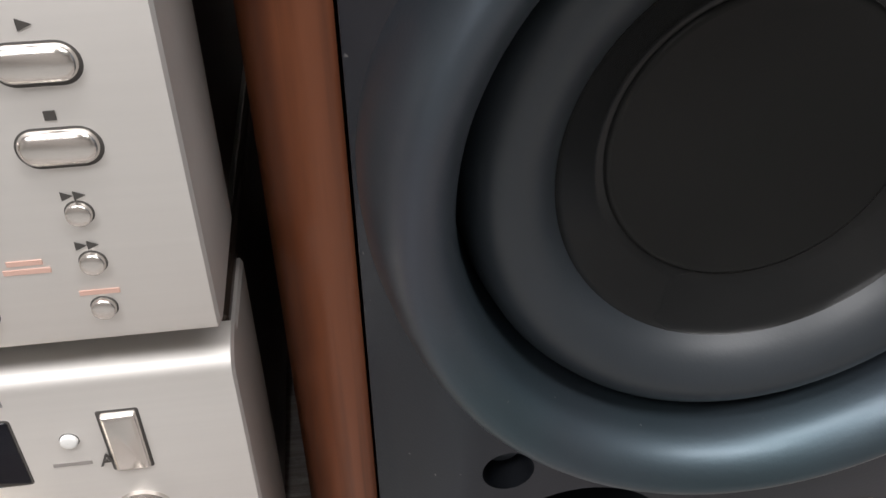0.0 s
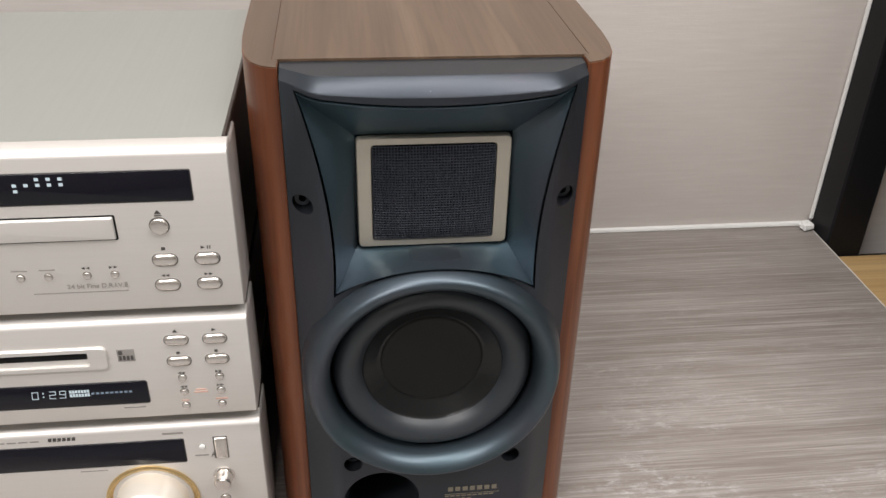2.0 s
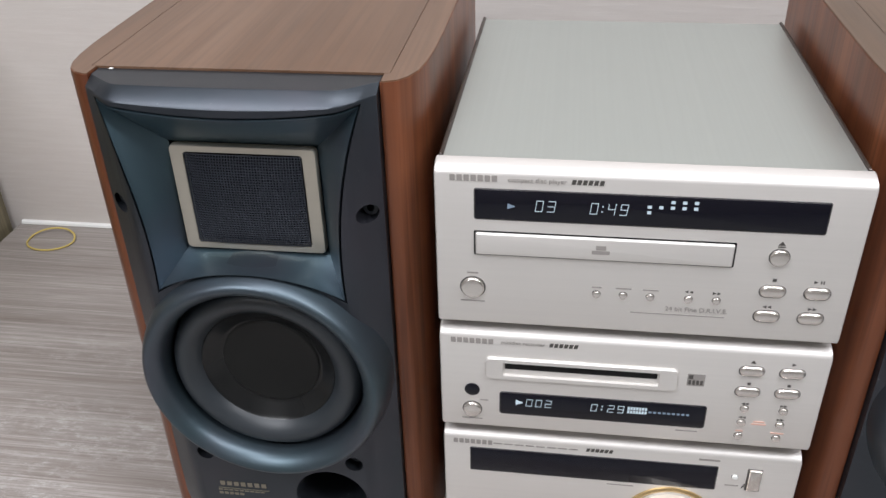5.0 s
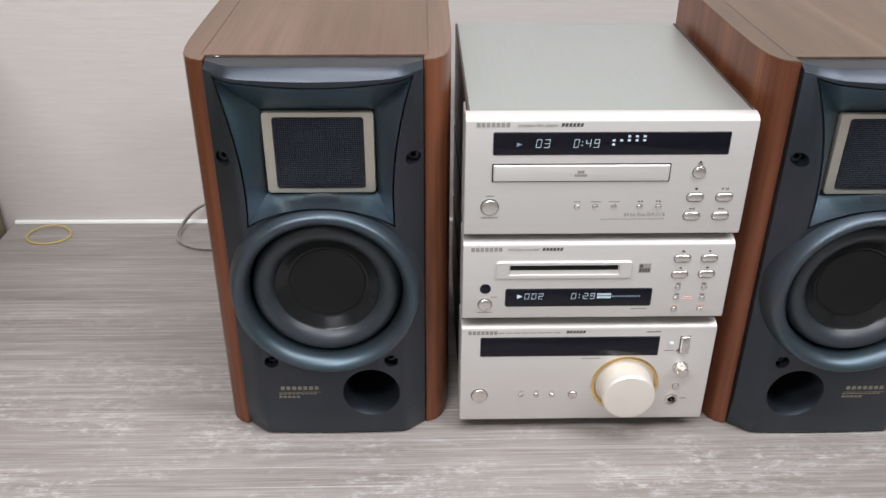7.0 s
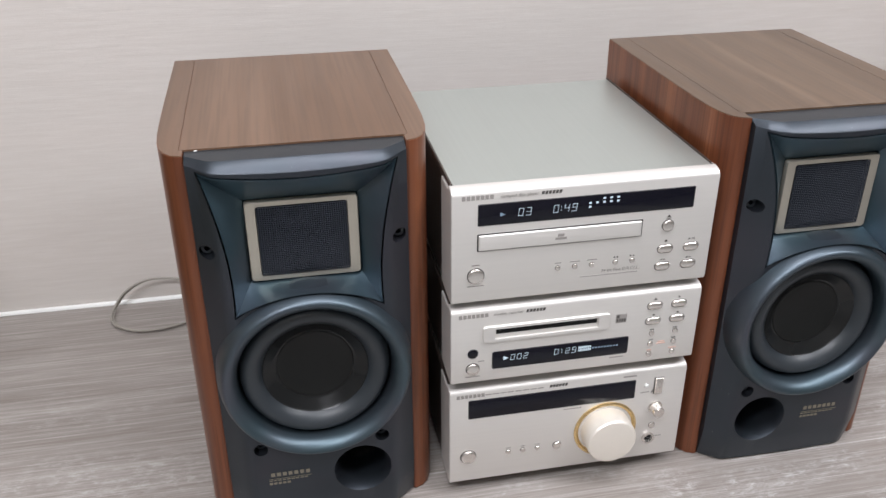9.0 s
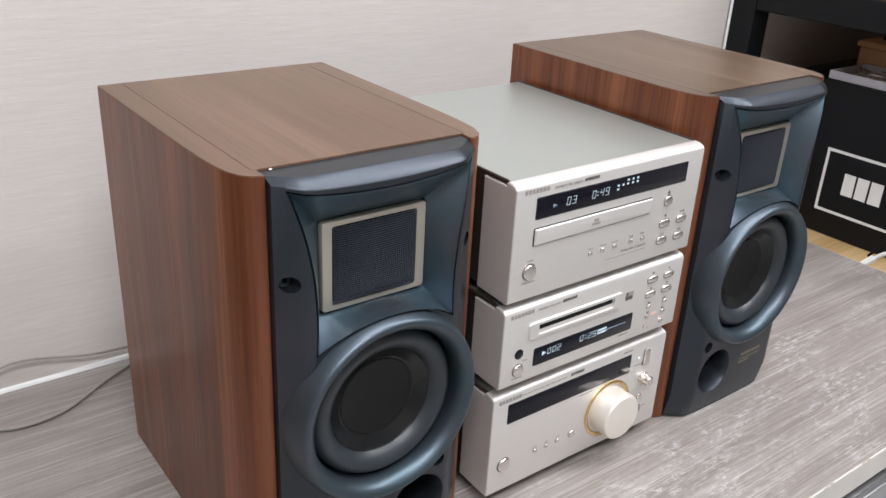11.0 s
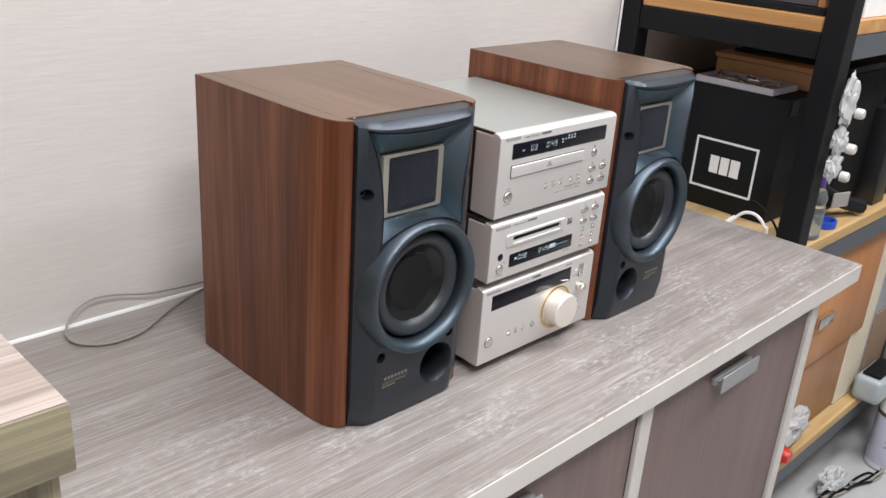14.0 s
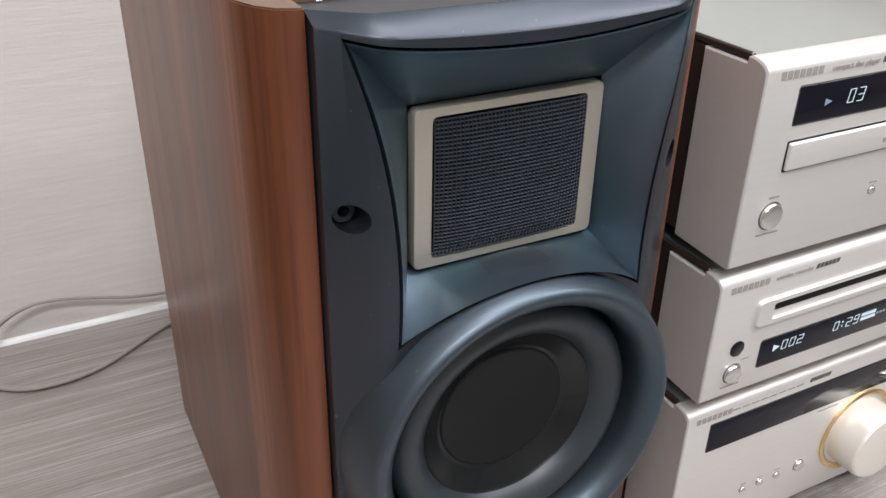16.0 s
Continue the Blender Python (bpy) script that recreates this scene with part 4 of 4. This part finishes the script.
for q in ((0, 0.10, 0, 0.002), (0, 0.10, 0.158, 0.16), (0, 0.002, 0.0022, 0.1578), (0.098, 0.10, 0.0022, 0.1578)):
    part("tray_wall", box(*q, 0.0022, 0.012), M_TRAY, tray)
rnd = random.Random(4)
for k in range(22):
    x, y, a = 0.82 + 0.07 * rnd.random(), 0.15 + 0.13 * rnd.random(), rnd.random() * 3.1
    s = thing("screw", (x - 0.040, y - 0.035, SHELF + 0.2455 + 0.006 * rnd.random()), "loose bright metal screw in the parts tray", "screw", "screws in the parts tray")
    s.rotation_euler = (rnd.uniform(-0.2, 0.2), rnd.uniform(-0.2, 0.2), a)
    part("shank", lathe([(0.0016, -0.010), (0.0016, 0.010)], 0, 0, 8, None, 0, (True, True)), M_CHROME, s)
    part("head", lathe([(0.0034, 0.0101), (0.0030, 0.0125)], 0, 0, 10, None, 0, (True, True)), M_GOLDRIM if k % 3 == 0 else M_CHROME, s)

# rack of discs on the upper board
M_ORANGE = grain("orange_pine", "z", (0.36, 0.15, 0.05), (0.45, 0.20, 0.07), (0.52, 0.26, 0.10), (0.4, 0.5))
rack = thing("disc_rack", (0.704, 0.014, TOPSHELF), "low wooden disc rack on a black tray, holding disc cases", "rack")
part("tray", box(-0.006, 0.18, 0, 0.235, 0, 0.012, 0.001, 1), M_BOXBLACK, rack, "black tray base")
for y in (0.004, 0.108, 0.215):
    part("divider", box(0.0, 0.17, y, y + 0.014, 0.0125, 0.15, 0.001, 1), M_ORANGE, rack, "orange-stained wooden divider")
part("back", box(0.1705, 0.178, 0.004, 0.229, 0.0125, 0.15), M_ORANGE, rack)
case_cols = [plastic("disc_case", c, 0.2, 0) for c in ((0.06, 0.05, 0.06), (0.22, 0.21, 0.22), (0.10, 0.08, 0.09), (0.03, 0.03, 0.035), (0.34, 0.33, 0.34))]
for col, (y0, y1) in enumerate(((0.020, 0.106), (0.124, 0.213))):
    for k in range(9):
        z = 0.0130 + 0.0108 * k
        c = thing("disc_case", (0.704 + 0.004 + 0.003 * rnd.random(), 0.014 + y0, TOPSHELF + z), "plastic disc case lying flat in the wooden rack", "disc case", "disc cases in the rack")
        part("case", box(0, 0.14, 0.001, y1 - y0 - 0.002, 0, 0.0102, 0.0006, 1), case_cols[(k * 2 + col * 3) % 5], c)
for y in (0.155, 0.185):
    kb = thing("brass_knob", (0.701, 0.014 + y, TOPSHELF + 0.018), "small round brass knob on the disc rack", "knob")
    part("knob", lathe_z([(0.003, -0.006), (0.0065, -0.003), (0.0065, 0.003), (0.003, 0.006)], 0, 0, 14), M_GOLDRIM, kb)
flatbox = thing("white_case", (0.700, 0.262, TOPSHELF), "flat white plastic case lying on the shelf board", "case")
part("body", box(0, 0.14, 0, 0.09, 0, 0.011, 0.001, 1), M_WHITE, flatbox)
wc = thing("white_carton", (0.7600, -0.0250, TOPSHELF), "white carton with green panel standing on the pine shelf", "box")
part("body", box(0, 0.12, 0, 0.035, 0, 0.14, 0.0012, 1), M_WHITE, wc)
part("green_panel", box(0.07, 0.115, -0.0012, -0.0003, 0.03, 0.12), plastic("green_print", (0.06, 0.30, 0.10), 0.4, 0), wc)
jar = thing("glass_jar", (0.9272, -0.0040, TOPSHELF), "clear glass jar with green bits on the pine shelf", "jar")
part("glass", lathe_z([(0.036, 0), (0.038, 0.003), (0.038, 0.085), (0.030, 0.097), (0.030, 0.11)], 0, 0, 24), clear("jar_glass", (0.8, 0.85, 0.8), 0.03), jar)
part("contents", lathe_z([(0.032, 0.004), (0.033, 0.05)], 0, 0, 18), plastic("olive_bits", (0.09, 0.11, 0.03), 0.7, 0.5), jar)

# things in the right bay, middle board
for x0, x1, y0, z1 in ((0.985, 1.20, 0.06, 0.29), (1.215, 1.46, 0.03, 0.27), (1.475, 1.72, 0.05, 0.30)):
    b = thing("black_speaker", (x0 - 0.07, y0 - 0.03, SHELF), "black speaker cabinet standing on the rack's middle board", "speaker", "black speakers on the rack")
    part("cabinet", box(0, x1 - x0, 0, 0.24, 0, z1, 0.003), M_BOXBLACK, b, "", 30)
    part("grille", box(0.012, x1 - x0 - 0.012, -0.006, -0.0005, 0.012, z1 - 0.012, 0.002), M_BLACK, b, "black cloth grille")
redthing = thing("red_switch_box", (1.0768, -0.0160, SHELF), "small dark box with red switch on the rack", "switch box")
part("body", box(0, 0.06, 0, 0.045, 0, 0.20, 0.002), plastic("dark_plastic", (0.008, 0.008, 0.010), 0.4), redthing)
part("switch", box(0.01, 0.018, -0.004, -0.0004, 0.150, 0.174, 0.002), plastic("red_plastic", (0.50, 0.02, 0.02), 0.3), redthing, "red rocker switch")

# bottle with purple cap
M_PET = clear("clear_plastic", (0.86, 0.90, 0.92), 0.04)
bottle = thing("clear_bottle", (0.7706, -0.0120, SHELF), "clear plastic bottle with purple collar and white spout", "bottle")
part("body", lathe_z([(0.020, 0), (0.0225, 0.003), (0.0225, 0.062), (0.0195, 0.066), (0.0225, 0.071), (0.0225, 0.080), (0.018, 0.092), (0.011, 0.098), (0.011, 0.102)], 0, 0, 28), M_PET, bottle)
part("liquid", lathe_z([(0.0205, 0.002), (0.0205, 0.045)], 0, 0, 24), clear("water", (0.85, 0.92, 0.95), 0.0), bottle)
part("collar", lathe_z([(0.0135, 0.0985), (0.0140, 0.10), (0.0130, 0.119)], 0, 0, 24), plastic("purple_plastic", (0.10, 0.045, 0.30), 0.35, 0), bottle, "purple screw collar")
part("spout", lathe_z([(0.0085, 0.1192), (0.0085, 0.130), (0.0060, 0.134), (0.0060, 0.140)], 0, 0, 20), M_WHITE, bottle, "white spout")
tape = thing("blue_tape_roll", (0.8612, -0.0090, SHELF), "small bright blue roll of tape lying flat", "tape")
part("roll", loft([[(r * math.cos(a), 0.75 * r * math.sin(a), z) for a in (2 * math.pi * k / 28 for k in range(28))] for r, z in ((0.021, 0), (0.026, 0), (0.026, 0.013), (0.021, 0.013), (0.021, 0))], None, (False, False)), plastic("blue_plastic", (0.01, 0.06, 0.42), 0.35, 0), tape)
gun = thing("hand_tool", (0.9272, -0.0060, SHELF), "black hand tool with pale label lying on the board", "tool")
gun.rotation_euler = (0, 0, radians(-18))
part("body", tube([(-0.07, 0.03, 0.070), (-0.03, 0.02, 0.052), (0.02, 0.012, 0.030), (0.07, 0.006, 0.016)], 0.0145, 10), M_BOXBLACK, gun)
part("label", box(-0.03, 0.015, -0.0045, -0.001, 0.026, 0.056, 0.001, 1), M_INKPALE, gun, "pale grey label")

# plastic bags hung on the post
def crumpled(name, at, sx, sy, sz, mat, label, category, seed):
    t = thing(name, at, label, category)
    r = random.Random(seed)
    bm = bmesh.new()
    bmesh.ops.create_icosphere(bm, subdivisions=4, radius=1)
    off = Vector((r.random() * 9, r.random() * 9, r.random() * 9))
    for v in bm.verts:
        n = v.co.normalized()
        k = 0.78 + 0.30 * noise.noise(n * 2.1 + off) + 0.16 * noise.noise(n * 5.0 + off) + 0.08 * abs(noise.noise(n * 11 + off))
        v.co = Vector((n.x * sx * k, n.y * sy * k, n.z * sz * k))
    low = min(v.co.z for v in bm.verts)
    for v in bm.verts:
        v.co.z -= low
    part("film", bm, mat, t, "", 25)
    return t


M_FILM = clear("milky_film", (0.78, 0.79, 0.78), 0.25)
M_FILM.node_tree.nodes["Principled BSDF"].inputs["Transmission Weight"].default_value = 0.5
for k, (z, w, h) in enumerate(((0.955, 0.022, 0.052), (0.905, 0.020, 0.030), (0.856, 0.022, 0.030))):
    pk = crumpled("parts_bag", (0.714, -0.051, z), w, 0.014, h, M_FILM, "cloudy plastic bag of small parts hanging on the rack post", "bag", 31 + k)
    part("fitting", lathe([(0.007, -0.024), (0.009, -0.021), (0.009, -0.0105)], 0.016, h * 0.5, 18, None, 0, (True, True)), plastic("ivory_cap", (0.48, 0.46, 0.42), 0.4), pk, "ivory plastic cap")
# lower part of the rack
cab = thing("drawer_cabinet", (0.7424, 0.0020, 0.1982), "orange-brown drawer cabinet standing in the rack", "cabinet")
M_DRAWER = grain("drawer_laminate", "z", (0.45, 0.18, 0.055), (0.50, 0.21, 0.07), (0.55, 0.25, 0.09), (0.35, 0.45), 0.6, 0.0, 0.12, 0.12)
M_DRAWERLOW = grain("drawer_laminate_dark", "z", (0.30, 0.14, 0.06), (0.34, 0.16, 0.07), (0.38, 0.19, 0.085), (0.35, 0.45), 0.6, 0.0, 0.12, 0.12)
part("carcass", box(0, 0.50, 0, 0.30, 0, 0.46), M_DRAWERLOW, cab)
dr = part("drawer", box(0.003, 0.497, -0.018, -0.001, 0.20, 0.455, 0.002), M_DRAWER, cab, "orange-brown drawer front")
part("handle", box(0.180, 0.250, -0.030, -0.0185, 0.296, 0.322, 0.003), M_CHROME, dr, "flat metal handle")
part("drawer", box(0.003, 0.497, -0.008, -0.001, 0.005, 0.195, 0.002), M_DRAWERLOW, cab, "darker lower drawer front")
M_CREAM = plastic("cream_board", (0.62, 0.55, 0.42), 0.5, 0.1)
cream = thing("cream_board", (1.2000, -0.0090, 0.1983), "tall cream board leaning inside the rack", "board")
part("panel", box(0, 0.13, 0, 0.018, 0, 0.47, 0.0015, 1), M_CREAM, cream)
M_GREY = plastic("grey_sheet", (0.27, 0.28, 0.29), 0.45, 0.1)
gs = thing("grey_panel", (1.3232, -0.0120, 0.33), "grey sheet panel with pale bracket in the rack", "panel")
gs2 = part("sheet", box(0, 0.44, 0, 0.012, -0.13, 0.33, 0.001, 1), M_GREY, gs)
part("bracket", box(0.02, 0.10, -0.006, -0.0004, 0.20, 0.31, 0.002), M_CREAM, gs, "pale bracket")
# The grey panel's brown lower part, added as a thin sheet of its own.
bx = thing("panel_lower_sheet", (1.3232, -0.0170, 0.1983), "brown lower part of the grey panel, standing on the lower board", "cardboard")
part("body", box(0, 0.42, 0, 0.0045, 0, 0.21, 0.0015, 1), M_PANELBROWN, bx)

# on the floor in front of the rack
spray = thing("spray_bottle", (1.382, -0.110, 0), "white trigger spray bottle with blue collar and printed label", "spray bottle")
part("body", lathe_z([(0.040, 0), (0.046, 0.004), (0.046, 0.150), (0.043, 0.172), (0.030, 0.200), (0.017, 0.215), (0.0165, 0.228)], 0, 0, 32), M_WHITE, spray, "white plastic body")
lab = part("label", lathe_z([(0.0464, 0.018), (0.0466, 0.019), (0.0466, 0.148), (0.0464, 0.149)], 0, 0, 32, None, (False, False)), plastic("pale_label", (0.55, 0.56, 0.66), 0.4, 0), spray, "pale lilac label")
for k, (a0, a1, z0, z1, m) in enumerate(((-60, -15, 0.03, 0.135, plastic("blue_print", (0.05, 0.09, 0.33), 0.4, 0)), (-125, -85, 0.128, 0.134, M_INK), (-130, -80, 0.10, 0.104, M_INKPALE), (-130, -80, 0.085, 0.089, M_INKPALE), (-130, -80, 0.07, 0.074, M_INKPALE))):
    arc = [radians(a0 + (a1 - a0) * i / 8) for i in range(9)]
    part("print", loft([[(0.0468 * math.cos(a), 0.0468 * math.sin(a), z) for a in arc] for z in (z0, z1)], None, (False, False), False), m, lab)
part("band", lathe_z([(0.0466, 0.150), (0.0470, 0.151), (0.0470, 0.158), (0.0455, 0.160)], 0, 0, 32, None, (False, False)), plastic("brown_band", (0.12, 0.09, 0.07), 0.5, 0), spray)
part("collar", lathe_z([(0.019, 0.2285), (0.020, 0.230), (0.019, 0.248)], 0, 0, 24), plastic("blue_collar", (0.02, 0.06, 0.45), 0.35, 0), spray, "blue screw collar")
hd = box(-0.045, 0.030, -0.012, 0.012, 0.2485, 0.285, 0.006)
part("trigger_head", hd, M_WHITE, spray, "white pump head")
spray.rotation_euler = (0, 0, radians(-49))
part("trigger", tube([(0.030, 0, 0.268), (0.050, 0, 0.255), (0.056, 0, 0.225), (0.050, 0, 0.205)], 0.006), plastic("blue_trigger", (0.02, 0.07, 0.50), 0.35, 0), spray, "blue trigger")
M_PRINTER = plastic("grey_blue_plastic", (0.17, 0.20, 0.22), 0.4, 0.1)
M_LID = plastic("pale_grey_plastic", (0.33, 0.37, 0.38), 0.4, 0.1)
for x, y, z, w, d, h, body, lid, says in ((1.270, -0.087, 0.1987, 0.135, 0.068, 0.066, M_LID, M_STEEL, "grey plastic appliance with dark lid on the lower board"), (1.440, -0.087, 0.1987, 0.135, 0.068, 0.110, M_PRINTER, M_LID, "blue-grey plastic appliance with pale lid on the lower board"), (1.610, -0.087, 0.1987, 0.150, 0.068, 0.150, M_PRINTER, M_LID, "blue-grey plastic appliance with pale lid on the lower board"), (1.800, -0.151, 0, 0.22, 0.10, 0.30, M_PRINTER, M_STEEL, "grey plastic appliance standing on the floor")):
    p = thing("appliance", (x, y, z), says, "appliance")
    part("shell", box(0, w, 0, d, 0, h, 0.014, 3), body, p, "", 40)
    part("lid", box(0.012, w - 0.012, 0.012, d - 0.012, h + 0.0003, h + 0.010, 0.004), lid, p, "fitted lid")
can = thing("canister", (1.485, -0.098, 0), "dark grey canister with pale lid on the floor", "canister")
part("body", lathe_z([(0.034, 0), (0.036, 0.004), (0.036, 0.120), (0.034, 0.124)], 0, 0, 28), M_PRINTER, can)
part("lid", lathe_z([(0.037, 0.1245), (0.038, 0.127), (0.038, 0.138), (0.035, 0.143)], 0, 0, 28), M_LID, can, "pale grey lid")
crumpled("plastic_bag", (0.955, 0.00, 0.1987), 0.09, 0.045, 0.05, M_FILM, "crumpled clear plastic bag on the lower board", "bag", 12)
crumpled("plastic_bag", (1.160, -0.063, 0), 0.06, 0.03, 0.035, M_FILM, "crumpled plastic bag on the floor", "bag", 15)
redcap = thing("red_connector", (0.8744, -0.0300, 0.1987), "red plastic connector among the clutter", "connector")
part("shell", lathe([(0.014, -0.02), (0.017, -0.01), (0.017, 0.012), (0.010, 0.02)], 0, 0.017, 16, None, 0, (True, True)), plastic("red_shell", (0.55, 0.03, 0.02), 0.35, 0), redcap)
for k in range(5):
    pts = [(1.03 + 0.06 * rnd.random() + 0.05 * i, -0.075 - 0.012 * i + 0.03 * rnd.random(), 0.004 + 0.02 * rnd.random() * (i % 2)) for i in range(6)]
    w = thing("loose_wire", (0.018, -0.008, 0), "thin tangled wire lying on the floor by the rack", "wire", "loose wires on the floor")
    part("lead", tube(pts, 0.003), M_COPPER if k % 2 else M_BLACK, w)
hang = thing("hanging_cord", (-0.05, -0.025, 0), "thin yellowish cord hanging beside the desk", "cord")
part("lead", tube([(0.765, 0.012, 0.60), (0.768, -0.040, 0.56), (0.772, -0.045, 0.45), (0.780, -0.046, 0.30), (0.80, -0.05, 0.17), (0.83, -0.06, 0.004)], 0.0025), plastic("yellow_cord", (0.42, 0.33, 0.16), 0.5, 0), hang)
lowbox = thing("white_package", (1.069, -0.306, 0), "white film-wrapped package on the floor", "package")
part("body", box(0, 0.26, -0.14, 0, 0, 0.07, 0.006, 2), plastic("white_film", (0.66, 0.68, 0.68), 0.15, 0), lowbox, "", 30)
part("end_strip", box(-0.022, -0.0004, -0.14, 0, 0, 0.066, 0.003), plastic("dark_green_strip", (0.015, 0.05, 0.045), 0.4), lowbox, "dark green end")
strip = thing("wall_conduit", (0.676, WALL_Y - 0.0045, DESK + 0.009), "thin pale grey conduit running up the wall by the rack", "conduit")
part("pipe", lathe_z([(0.0022, 0), (0.0022, 1.2)], 0, 0, 14), M_WHITE, strip)
foam = crumpled("caulk_lump", (0.666, 0.383, DESK), 0.009, 0.008, 0.006, M_WHITE, "lump of white sealant at the desk corner", "sealant", 21)
M_CHIP = plastic("bare_chipboard", (0.36, 0.32, 0.275), 0.7, 0.3)
chips = random.Random(11)
for k in range(14):
    x = -0.55 + 1.2 * chips.random()
    w, d = 0.006 + 0.016 * chips.random(), 0.0012 + 0.0014 * chips.random()
    bm = bmesh.new()
    base = [bm.verts.new((x + w * t, DY0 - 0.0004, DESK - 0.0006 - (d * chips.uniform(0.5, 1.0) if 0 < t < 1 else 0))) for t in (0, 0.2, 0.45, 0.7, 1)]
    rear = [bm.verts.new((x + w * t, DY0 + (d * chips.uniform(0.8, 1.6) if 0 < t < 1 else 0), DESK + 0.0003)) for t in (0, 0.2, 0.45, 0.7, 1)]
    for i in range(4):
        bm.faces.new((base[i], base[i + 1], rear[i + 1], rear[i]))
    part("edge_chip", bm, M_CHIP, desk, "dark chip in the edge band")
nick = bmesh.new()
bmesh.ops.create_icosphere(nick, subdivisions=1, radius=1)
for v in nick.verts:
    v.co = Vector((-0.069 + 0.0014 * v.co.x + 0.0005 * v.co.y, 0.0200 + 0.0009 * v.co.y, 0.3430 + 0.0005 * v.co.z))
part("chipped_spot", nick, M_WHITE, left_speaker, "tiny pale chip on the top edge")
